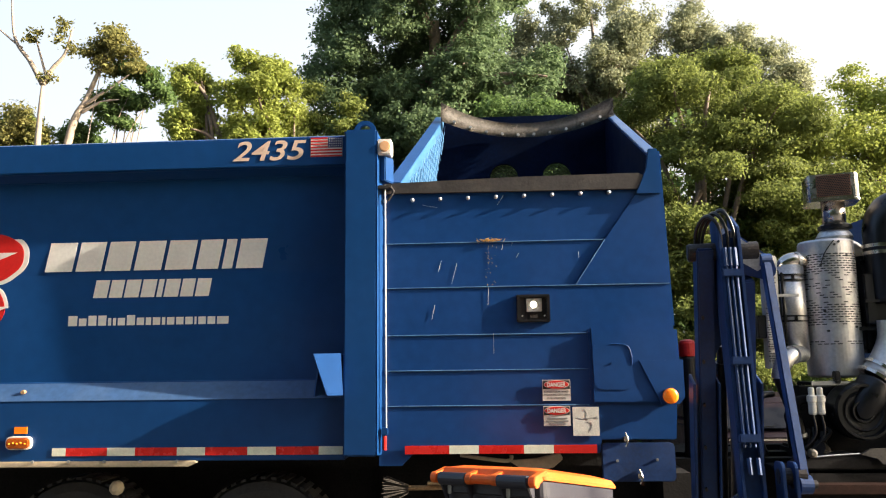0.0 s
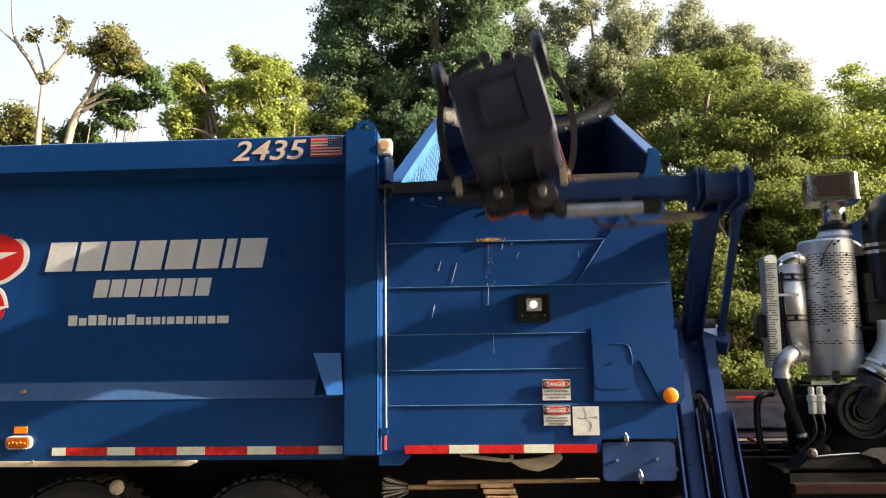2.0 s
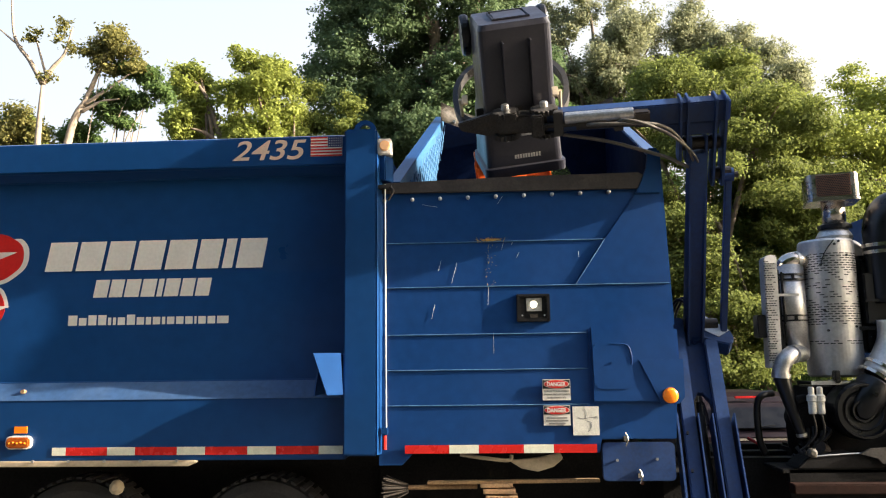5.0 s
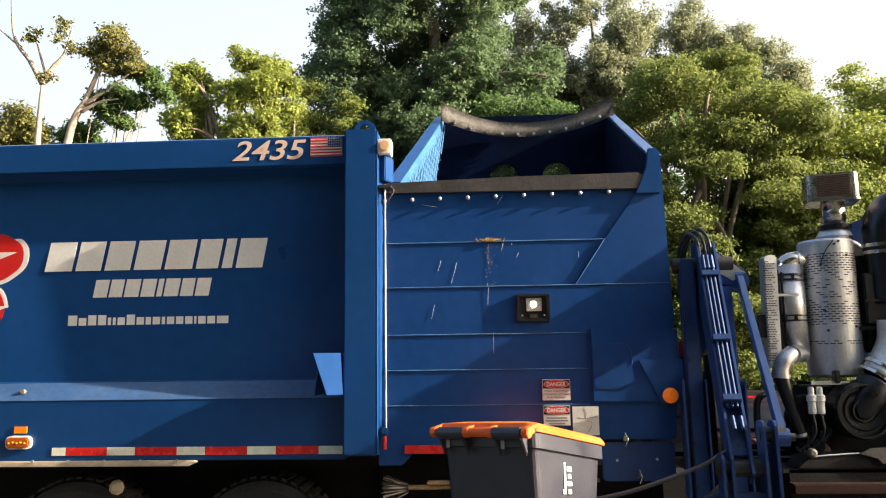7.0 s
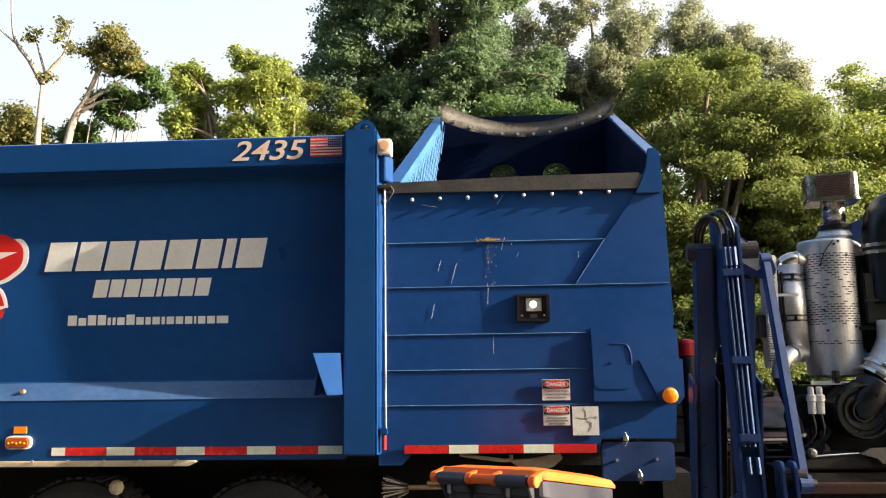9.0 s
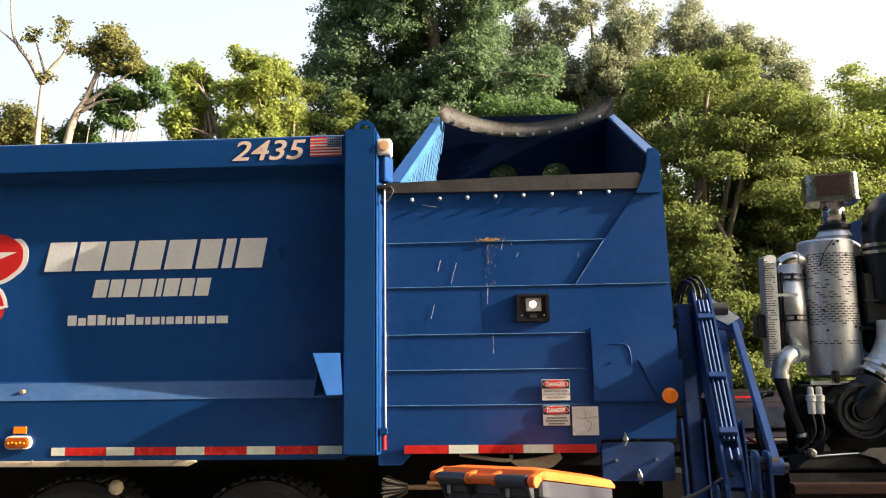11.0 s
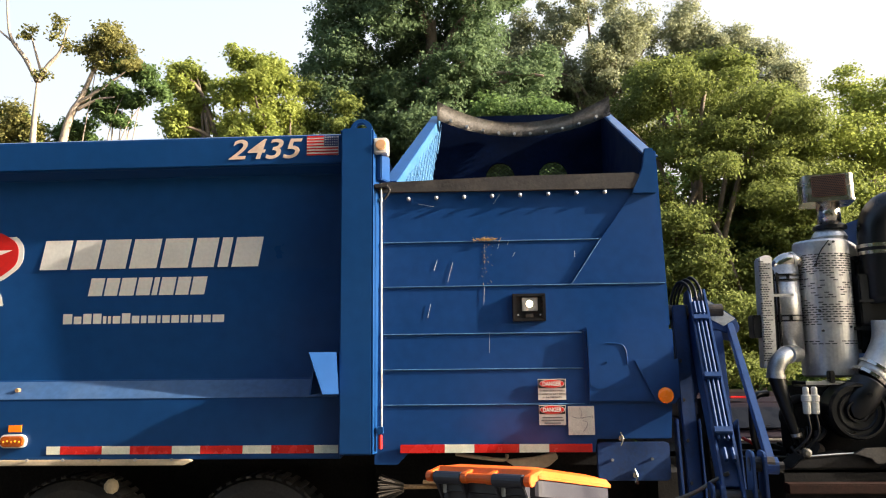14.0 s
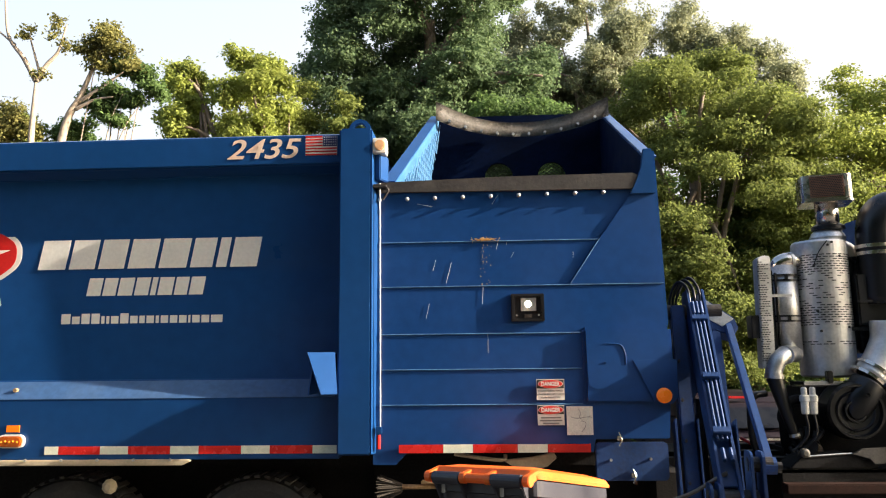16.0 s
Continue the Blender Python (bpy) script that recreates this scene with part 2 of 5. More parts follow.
def tube(points, r, seg=10, close=False, steps=6):
    """A round hose or bent pipe through points, smoothed."""
    pts = [Vector(p) for p in points]
    fine = []
    n = len(pts)
    for i in range(n - 1):
        a, b, c, d = pts[max(i - 1, 0)], pts[i], pts[i + 1], pts[min(i + 2, n - 1)]
        for k in range(steps):
            t = k / steps
            fine.append(0.5 * ((2 * b) + (c - a) * t + (2 * a - 5 * b + 4 * c - d) * t * t + (3 * b - a - 3 * c + d) * t ** 3))
    fine.append(pts[-1])
    bm = bmesh.new()
    rings = []
    up = Vector((0.13, 0.21, 0.97))
    for i, p in enumerate(fine):
        d = (fine[min(i + 1, len(fine) - 1)] - fine[max(i - 1, 0)]).normalized()
        u = d.cross(up)
        if u.length < 1e-3:
            u = d.cross(Vector((1, 0, 0)))
        u.normalize()
        v = d.cross(u)
        up = u.cross(d)
        rad = r(i / (len(fine) - 1)) if callable(r) else r
        rings.append([bm.verts.new(p + rad * (math.cos(a) * u + math.sin(a) * v)) for a in [2 * math.pi * k / seg for k in range(seg)]])
    for a, b in zip(rings, rings[1:]):
        for k in range(seg):
            bm.faces.new((a[k], a[(k + 1) % seg], b[(k + 1) % seg], b[k]))
    bm.faces.new(rings[0])
    bm.faces.new(rings[-1][::-1])
    bmesh.ops.recalc_face_normals(bm, faces=bm.faces)
    return bm


def lathe(profile, center=(0, 0, 0), axis="z", seg=32):
    """A turned body from a profile of (radius, height)."""
    bm = bmesh.new()
    rings = []
    for r, h in profile:
        rings.append([bm.verts.new((r * math.cos(2 * math.pi * k / seg), r * math.sin(2 * math.pi * k / seg), h)) for k in range(seg)])
    for a, b in zip(rings, rings[1:]):
        for k in range(seg):
            bm.faces.new((a[k], a[(k + 1) % seg], b[(k + 1) % seg], b[k]))
    bm.faces.new(rings[0][::-1])
    bm.faces.new(rings[-1])
    if axis == "y":
        bm.transform(Matrix.Rotation(radians(90), 4, "X"))
    elif axis == "x":
        bm.transform(Matrix.Rotation(radians(90), 4, "Y"))
    bm.transform(Matrix.Translation(center))
    bmesh.ops.recalc_face_normals(bm, faces=bm.faces)
    return bm


def lettering(name, body, size, mat, m, parent, shear=0.0, bold=0.0, width=None, label=""):
    """Words in the built-in font as a thin mesh, left-aligned at m, in the local x-y plane."""
    cu = bpy.data.curves.new("tmp", "FONT")
    cu.body, cu.size, cu.shear, cu.offset, cu.extrude = body, size, shear, bold, 0.0006
    tmp = new("tmp", cu)
    me = bpy.data.meshes.new_from_object(tmp.evaluated_get(bpy.context.evaluated_depsgraph_get()))
    bpy.data.objects.remove(tmp)
    bpy.data.curves.remove(cu)
    if width:
        xs = [v.co.x for v in me.vertices]
        k = width / (max(xs) - min(xs))
        for v in me.vertices:
            v.co.x = (v.co.x - min(xs)) * k
    me.transform(m)
    me.materials.clear()
    me.materials.append(mat)
    me.name = name
    ob = new(name, me)
    ob.parent = parent
    if label:
        tagged(ob, label)
    return ob


def rounded(points, r, n=5):
    """Corner-rounded outline."""
    out = []
    m = len(points)
    for i in range(m):
        p, a, b = Vector(points[i]), Vector(points[i - 1]), Vector(points[(i + 1) % m])
        u, v = (a - p).normalized(), (b - p).normalized()
        s, e = p + u * r, p + v * r
        for k in range(n + 1):
            t = k / n
            out.append(tuple((1 - t) ** 2 * s + 2 * t * (1 - t) * p + t * t * e))
    return out


def on_side(x, y, z):
    """Text pose on the truck's side, facing the kerb."""
    return pose(x, y, z, 90, 0, 0)


# ---- setting ----
def ground_sheet():
    """One sheet to the horizon: level road, falling gently behind the truck."""
    xs = [-900, -300, -80, -30, -12, -4, 0, 4, 12, 30, 80, 300, 900]
    ys = [-900, -300, -80, -20, -8, -3.0, -0.8, -0.5, 2.6, 4.5, 6, 9, 14, 30, 90, 300, 900]

    def h(x, y):
        return (0.05 if y < -0.6 else 0.0) - 0.38 * min(1.0, max(0.0, (y - 2.8) / 2.4))

    bm = bmesh.new()
    vs = [[bm.verts.new((x, y, h(x, y))) for x in xs] for y in ys]
    for a, b in zip(vs, vs[1:]):
        for k in range(len(xs) - 1):
            bm.faces.new((a[k], a[k + 1], b[k + 1], b[k]))
    return tagged(link("ground", bm, ASPHALT), "grey asphalt road dropping gently behind the truck", "ground", kind="structure")


ground_sheet()


# ---- refuse truck ----
truck = thing("refuse_truck", "dark blue side-loading refuse truck with open hopper and exposed engine", "refuse truck")
YB = 0.10  # depth of the recessed body side

body_profile = [(0.0, 1.085), (0.0, 1.470), (YB, 1.580), (YB + 0.02, 2.30), (YB + 0.005, 2.945), (0.03, 2.983), (0.0, 2.990), (0.0, 3.185), (0.03, 3.20), (1.2, 3.27), (2.42, 3.19), (2.42, 1.085)]
body = part("body", prism(body_profile, 5.9, "x", -6.42, 0.006), BLUE, truck, "dark blue steel container body with recessed side")
part("front_post", merge(box(-0.522, -0.307, -0.085, 0.35, 1.115, 3.203, 0.012), box(-0.522, -0.307, 0.35, 2.42, 2.9, 3.2)), BLUE, truck, "blue box-section upright post")
part("post_flange", prism([(-0.3075, -0.080), (-0.280, 0.0), (-0.280, 0.3), (-0.3075, 0.3)], 1.94, "z", 1.12, 0.002), BLUE, truck, "sunlit blue flange along the post")
eye_pts = [(0.075 * math.cos(a), 0.0 + 0.075 * math.sin(a)) for a in [math.pi * k / 16 for k in range(17)]]
inner = [(0.038 * math.cos(a), 0.005 + 0.038 * math.sin(a)) for a in [math.pi * k / 16 for k in range(17)]]
eye_outline = [(x - 0.40, z + 3.215) for x, z in eye_pts] + [(-0.475, 3.20), (-0.438, 3.20)] + [(x - 0.40, z + 3.215) for x, z in inner[::-1]] + [(-0.362, 3.20), (-0.325, 3.20)]
part("lifting_eye", prism(eye_outline, 0.03, "y", 0.0, 0.004), BLUE, truck)
part("bottom_rub_strip", prism([(-6.4, 1.052), (-1.52, 1.052), (-1.46, 1.078), (-1.48, 1.088), (-6.4, 1.082)], 0.04, "y", -0.02, 0.005), TAN, truck, "bent pale trim strip under the body")
for i in range(7):
    part("rivet", cyl((-3.0 + i * 0.235, -0.022, 1.088), (-3.0 + i * 0.235, -0.032, 1.088), 0.009, seg=10), STEEL, truck)
part("gusset", prism([(-0.708, 0.0), (-0.648, -0.285), (-0.548, -0.285), (-0.534, 0.0)], -0.012, "y", 0.0, 0.002, m=pose(-0.53, -0.105, 1.742, 0, 0, 24) @ pose(0, 0, 0, -28, 0, 0) @ Matrix.Translation((0.53, 0, 0))), BLUE, truck, "sunlit sloping blue bracket plate beside the post")
for gx in (-0.67, -0.545):
    part("gusset_cheek", prism([(YB + 0.01, 1.74), (-0.10, 1.735), (-0.24, 1.49), (YB, 1.49)], 0.008, "x", gx), BLUE, truck)
part("dusty_ledge", prism([(-0.0035, 1.468), (YB - 0.0035, 1.578), (YB - 0.001, 1.576), (-0.001, 1.466)], 5.85, "x", -6.40), DUSTBLUE, truck, "dust-covered sloping ledge")

# reflective tape, alternating
x = -2.42
for w, red in [(0.09, 0)] + [(0.272, 1), (0.182, 0)] * 4:
    part("reflective_strip", box(x, x + w, -0.004, 0.003, 1.120, 1.170), TAPE_RED if red else TAPE_WHITE, truck, "red reflective tape" if red else "white reflective tape")
    x += w + 0.001
x = -0.14
for w, red in [(0.275, 1), (0.182, 0), (0.275, 1), (0.182, 0), (0.262, 1)]:
    part("reflective_strip", box(x, x + w, -0.034, -0.027, 1.122, 1.172), TAPE_RED if red else TAPE_WHITE, truck, "red reflective tape" if red else "white reflective tape")
    x += w + 0.001

# side marker lamp low on the body
marker = part("side_marker", prism(rounded([(-2.725, 1.163), (-2.55, 1.163), (-2.55, 1.247), (-2.725, 1.247)], 0.041), 0.022, "y", -0.022, 0.003), WHITE, truck, "oval amber marker lamp in pale bezel")
part("lens", prism(rounded([(-2.715, 1.172), (-2.56, 1.172), (-2.56, 1.238), (-2.715, 1.238)], 0.032), 0.02, "y", -0.034, 0.006), AMBER_DEEP, marker, "orange lens")
for i in range(5):
    part("diode", cyl((-2.69 + i * 0.026, -0.036, 1.205 + (i % 2) * 0.012 - 0.006), (-2.69 + i * 0.026, -0.030, 1.205), 0.006, seg=8), AMBER_LED, marker)
part("reflector", box(-2.68, -2.595, -0.006, 0.002, 1.262, 1.305), AMBER, truck, "small square orange reflector")
part("bolt", cyl((-2.66, 0.045, 1.525), (-2.66, 0.02, 1.525), 0.014, seg=8), WOOD, truck)

# painted marks: the operator's wordmark as plain slanted blocks
def slanted(name, x0, x1, z0, z1, y, lean, mat, label=""):
    part(name, prism([(x0, z0), (x1, z0), (x1 + lean, z1), (x0 + lean, z1)], -0.002, "y", y), mat, truck, label)


YT = YB + 0.016
x = -2.622
for w in (0.190, 0.178, 0.178, 0.188, 0.190, 0.152, 0.070, 0.182):
    slanted("wordmark_block", x, x + w, 2.325, 2.525, YT, 0.035, WHITE, "white slanted wordmark block")
    x += w + 0.026
x = -2.272
for w in (0.095, 0.090, 0.100, 0.095, 0.036, 0.098, 0.088, 0.095):
    slanted("wordmark_block", x, x + w, 2.142, 2.262, YT - 0.001, 0.02, WHITE, "small white slanted wordmark block")
    x += w + 0.0145
x = -2.432
for w in (0.062, 0.052, 0.056, 0.056, 0.022, 0.020, 0.05, 0.056, 0.05, 0.036, 0.05, 0.022, 0.05, 0.05, 0.05, 0.014, 0.05, 0.052, 0.078):
    slanted("address_bar", x, x + w, 1.955, 2.005 + (0.018 if w > 0.055 and w < 0.07 else 0), YT - 0.004, 0.0, WHITE, "small white lettering bar")
    x += w + 0.0125


def ring_of(points, k, c):
    return [((x - c[0]) * k + c[0], (z - c[1]) * k + c[1]) for x, z in points]


octa = rounded([(-3.28, 2.62), (-2.90, 2.62), (-2.74, 2.52), (-2.74, 2.36), (-2.90, 2.24), (-3.28, 2.24)], 0.07)
low_emblem = rounded([(-3.28, 2.235), (-2.92, 2.235), (-2.86, 2.12), (-2.86, 2.02), (-2.98, 1.88), (-3.28, 1.88)], 0.06)
for pts, c in ((octa, (-3.02, 2.43)), (low_emblem, (-3.05, 2.06))):
    emblem = part("emblem", prism(pts, -0.002, "y", YT), WHITE, truck, "white-edged red rounded emblem")
    part("emblem_field", prism(ring_of(pts, 0.87, c), -0.002, "y", YT - 0.0025), RED, emblem, "red field")
    part("emblem_wedge", prism([(c[0] + 0.20, c[1] + 0.035), (c[0] - 0.2, c[1] - 0.12), (c[0] + 0.02, c[1] + 0.035)], -0.002, "y", YT - 0.005), WHITE, emblem)

lettering("fleet_number", "2435", 0.19, PEACH, on_side(-1.295, -0.003, 3.035), truck, shear=0.25, bold=0.002, width=0.50, label="pale fleet number 2435")
flag = part("flag_decal", box(-0.765, -0.552, -0.003, 0.001, 3.047, 3.180), WHITE, truck, "small striped flag decal")
for i in range(7):
    z = 3.047 + 0.133 * (2 * i) / 13
    part("stripe", box(-0.764, -0.553 if i < 3 else -0.65, -0.005, -0.003, z, z + 0.0102), RED, flag)
part("canton", box(-0.648, -0.553, -0.005, -0.003, 3.108, 3.179), NAVY, flag)
for r in range(4):
    for c in range(6):
        part("star", box(-0.640 + c * 0.0152, -0.634 + c * 0.0152, -0.007, -0.005, 3.116 + r * 0.0165, 3.122 + r * 0.0165), WHITE, flag)

# hopper side: lapped plates, each one a little prouder than the one above
HX0, HX1 = -0.305, 1.545
strips = [(2.445, 2.84), (2.155, 2.445), (1.852, 2.155), (1.630, 1.852), (1.412, 1.630), (1.12, 1.412)]
for i, (z0, z1) in enumerate(strips):
    y = -0.004 * i
    x1 = 1.51 + 0.035 * (i > 0)
    if z0 == 1.12:
        pts = [(HX0, 1.05), (-0.16, 1.05), (-0.09, 1.12), (1.06, 1.12), (1.075, 1.20), (1.525, 1.20), (1.54, z1), (HX0, z1)]
    else:
        pts = [(HX0, z0), (x1, z0), (x1 - 0.01, z1), (HX0, z1)]
    part("side_plate", prism(pts, 0.05 + 0.004 * i, "y", y, 0.003), BLUE_HOP, truck, "blue hopper side plate with scratches")
    if i:
        part("weld_seam", cyl((HX0 + 0.04, y - 0.004, z1), ((1.149 if i == 1 else 1.54 if i == 2 else 1.005), y - 0.003, z1), 0.0034, seg=8), SEAM, truck, "seam edge with its sun glint painted in")
part("weld_seam", cyl((1.149, -0.012, 2.447), (0.955, -0.012, 2.16), 0.003, seg=8), SEAM, truck)
part("corner_plate", prism([(1.357, 2.733), (1.513, 2.733), (1.546, 2.16), (0.955, 2.16), (1.149, 2.447)], -0.006, "y", -0.0045, 0.002), BLUE_HOP, truck, "angled blue stiffener plate")
part("corner_cap", prism([(1.355, 2.733), (1.514, 2.733), (1.505, 3.03), (1.45, 3.03), (1.43, 2.90)], 0.03, "y", -0.03, 0.004), BLUE, truck, "light blue corner plate at the hopper rim")
part("edge_post", prism([(1.50, 1.89), (1.558, 1.89), (1.528, 3.02), (1.48, 3.02)], 0.09, "y", -0.003, 0.003), BLUE, truck)
# inner walls and floor use the blue with shade darkened into it
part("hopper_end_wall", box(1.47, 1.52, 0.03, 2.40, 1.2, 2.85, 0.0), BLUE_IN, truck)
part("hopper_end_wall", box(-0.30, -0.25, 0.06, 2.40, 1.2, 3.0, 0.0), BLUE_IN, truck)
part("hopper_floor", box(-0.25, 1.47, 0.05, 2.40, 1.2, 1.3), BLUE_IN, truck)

# rubber lip with bolts
lip = [(-0.285, 2.775), (1.37, 2.765), (1.42, 2.80), (1.43, 2.845), (1.38, 2.873), (0.6, 2.868), (-0.27, 2.845)]
part("rubber_lip", prism(lip, -0.018, "y", -0.008, 0.004), RUBBER_LIP, truck, "worn brown-black rubber strip along the hopper rim")
for i in range(9):
    part("bolt", lathe([(0.013, 0), (0.013, 0.018), (0.011, 0.024), (0.004, 0.028)], (-0.265 + i * 0.1815, -0.004, 2.730 + 0.0025 * i), "y", 10), STEEL, truck, "bright bolt head")

# hopper hood behind the opening
HB = 2.2


def hood():
    cu = bpy.data.curves.new("tmp", "CURVE")
    cu.dimensions, cu.fill_mode, cu.extrude = "2D", "BOTH", 0.02

    def ring(pts):
        s = cu.splines.new("POLY")
        s.points.add(len(pts) - 1)
        for p, (a, b) in zip(s.points, pts):
            p.co = (a, b, 0, 1)
        s.use_cyclic_u = True

    ring([(-0.25, 2.6), (1.60, 2.6), (1.60, 3.5), (1.58, 4.02), (0.0, 4.02), (-0.25, 3.5)])
    for cx in (0.585, 1.09):
        ring([(cx + 0.135 * math.cos(2 * math.pi * k / 28), 3.415 + 0.135 * math.sin(2 * math.pi * k / 28)) for k in range(28)])
    tmp = new("tmp", cu)
    me = bpy.data.meshes.new_from_object(tmp.evaluated_get(bpy.context.evaluated_depsgraph_get()))
    bpy.data.objects.remove(tmp)
    bpy.data.curves.remove(cu)
    me.transform(pose(0, HB, 0, 90, 0, 0))
    me.materials.clear()
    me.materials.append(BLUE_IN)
    ob = new("hood_back", me)
    ob.parent = truck
    tagged(ob, "hood wall in shade-darkened blue with two meshed holes")
    for cx in (0.585, 1.09):
        bm = bmesh.new()
        for k in range(-5, 6):
            for s in (1, -1):
                c = k * 0.028
                bm = merge(bm, box(-0.145, 0.145, -0.002, 0.002, -0.0025, 0.0025, 0, pose(cx, HB + 0.025, 3.415) @ pose(0, 0, 0, 0, 35 * s, 0) @ Matrix.Translation((0, 0, c))))
        part("hole_mesh", bm, GREASY, truck, "expanded metal mesh over the hole")


hood()
# sloping side wings of the hood with turned flanges
def wing(p_front, p_back, base_front, base_back, sgn, name):
    a, b, c, d = [Vector(p) for p in (p_front, p_back, base_back, base_front)]
    t = Vector((0.012 * sgn, 0, 0))
    bm = bmesh.new()
    lo = [bm.verts.new(v) for v in (a, b, c, d)]
    hi = [bm.verts.new(v + t) for v in (a, b, c, d)]
    bm.faces.new(lo)
    bm.faces.new(hi[::-1])
    for i in range(4):
        bm.faces.new((lo[i], hi[i], hi[(i + 1) % 4], lo[(i + 1) % 4]))
    bmesh.ops.recalc_face_normals(bm, faces=bm.faces)
    # Only the right wing takes the shade-darkened inner blue.
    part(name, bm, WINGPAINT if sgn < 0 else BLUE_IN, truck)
    d1 = (b - a).normalized()
    side = Vector((1, 0, 0)) * sgn
    w = 0.085
    bm = bmesh.new()
    n = d1.cross(side).normalized() * 0.012
    vs = [a, b, b + side * w, a + side * w]
    lo = [bm.verts.new(v) for v in vs]
    hi = [bm.verts.new(v + n) for v in vs]
    bm.faces.new(lo)
    bm.faces.new(hi[::-1])
    for i in range(4):
        bm.faces.new((lo[i], hi[i], hi[(i + 1) % 4], lo[(i + 1) % 4]))
    bmesh.ops.recalc_face_normals(bm, faces=bm.faces)
    part("hood_flange", bm, BLUE, truck, "light blue folded flange")


wing((-0.17, 0.05, 2.86), (0.02, HB, 4.03), (-0.17, 0.05, 2.70), (-0.07, 1.15, 2.70), -1, "hood_wing")
wing((1.47, 0.05, 3.0), (1.56, HB, 4.03), (1.47, 0.05, 2.70), (1.56, HB, 2.70), 1, "hood_wing")

bars = []
for k in range(-14, 22):
    for s in (1, -1):
        pts = []
        for j in range(30):
            wz = 2.78 + 0.04 * j
            wy = 0.1 * k + s * 0.75 * (wz - 2.78) + (0.0 if s > 0 else 0.9)
            if 0.12 < wy < 2.1 - 1.0 * max(0.0, (3.9 - wz) / 1.1) and wz < 2.82 + (wy - 0.05) * 0.544:
                pts.append((-0.145 + 0.0884 * (wy - 0.05), wy, wz))
        if len(pts) > 2:
            bars.append(cyl(pts[0], pts[-1], 0.004, seg=4))
part("mesh_guard", merge(*bars), WINGPAINT, truck, "pale blue expanded-metal guard inside the hood wing")


def flap():
    """Black rubber sheet along the hood top, curling up at both ends."""
    bm = bmesh.new()
    rows = []
    n = 24
    for i in range(n + 1):
        u = i / n * 2 - 1
        xx = 0.80 + 0.80 * u
        top = 3.935 + 0.16 * abs(u) ** 2.2
        bot = 3.785 + 0.115 * abs(u) ** 2.2
        yy = HB - 0.06 - 0.22 * u * u
        rows.append([bm.verts.new((xx, yy - 0.03, bot)), bm.verts.new((xx, yy - 0.02, (top + bot) / 2)), bm.verts.new((xx, yy, top))])
    for a, b in zip(rows, rows[1:]):
        for k in range(2):
            bm.faces.new((a[k], b[k], b[k + 1], a[k + 1]))
    r = bmesh.ops.solidify(bm, geom=bm.faces[:], thickness=0.014)
    return part("hood_flap", bm, FLAP, truck, "scuffed shiny rubber flap curling up at its ends", smooth=True)


flap()
for i in range(10):
    u = (i + 0.5) / 10 * 2 - 1
    part("bolt", cyl((0.80 + 0.75 * u, HB - 0.07 - 0.22 * u * u, 3.805 + 0.115 * abs(u) ** 2.2), (0.80 + 0.75 * u, HB - 0.12 - 0.22 * u * u, 3.805 + 0.115 * abs(u) ** 2.2), 0.014, seg=8), STEEL, truck)

# fittings between post and hopper
part("mount_block", box(-0.055, 0.055, -0.012, 0.05, -0.085, 0.085, 0.006, pose(-0.245, 0.0, 2.945, 0, 0, 66)), BLUE, truck, "light blue bracket at the hopper corner")
lampbox = part("marker_lamp", box(-0.305, -0.215, -0.075, 0.03, 3.03, 3.135, 0.006), WHITE, truck, "square pale lamp box with round amber lens")
part("lens", cyl((-0.257, -0.070, 3.083), (-0.257, -0.092, 3.083), 0.035, seg=20, w=0.006), AMBER_PALE, lampbox, "round amber lens")
part("drain_pipe", cyl((-0.254, -0.055, 1.24), (-0.258, -0.055, 2.83), 0.006, seg=10), STEEL, truck, "thin bright vertical rod")
part("rod_bracket", merge(box(-0.30, -0.215, -0.075, -0.02, 2.80, 2.825, 0.003), tube([(-0.225, -0.07, 2.81), (-0.20, -0.075, 2.78), (-0.235, -0.075, 2.72)], 0.007)), GREASY, truck)
part("rod_end", box(-0.282, -0.244, -0.07, -0.03, 1.24, 1.285, 0.004), BLUE, truck)
part("rod_grip", cyl((-0.264, -0.05, 1.15), (-0.264, -0.05, 1.235), 0.013, seg=10), RED, truck, "red rod end")

# work lamp in the hopper side
wl = part("work_lamp", merge(box(0.575, 0.785, -0.03, 0.0, 1.925, 1.945, 0.004), box(0.575, 0.785, -0.03, 0.0, 2.08, 2.10, 0.004), box(0.575, 0.60, -0.03, 0.0, 1.93, 2.09, 0.004), box(0.762, 0.785, -0.03, 0.0, 1.93, 2.09, 0.004), box(0.59, 0.77, -0.016, -0.01, 1.93, 2.09)), BLACK, truck, "recessed black work lamp, lit")
part("reflector", box(0.635, 0.735, -0.021, -0.016, 1.99, 2.075, 0.01), STEEL, wl)
part("bulb", lathe([(0.021, 0), (0.018, 0.006), (0.010, 0.011)], (0.682, -0.019, 2.035), "y", 18), LAMPGLOW, wl, "glowing white bulb")
part("base", box(0.655, 0.71, -0.024, -0.016, 1.945, 1.975, 0.004), GREASY, wl)
for sx in (0.61, 0.75):
    part("screw", cyl((sx, -0.016, 1.965), (sx, -0.024, 1.965), 0.006, seg=8), STEEL, wl)

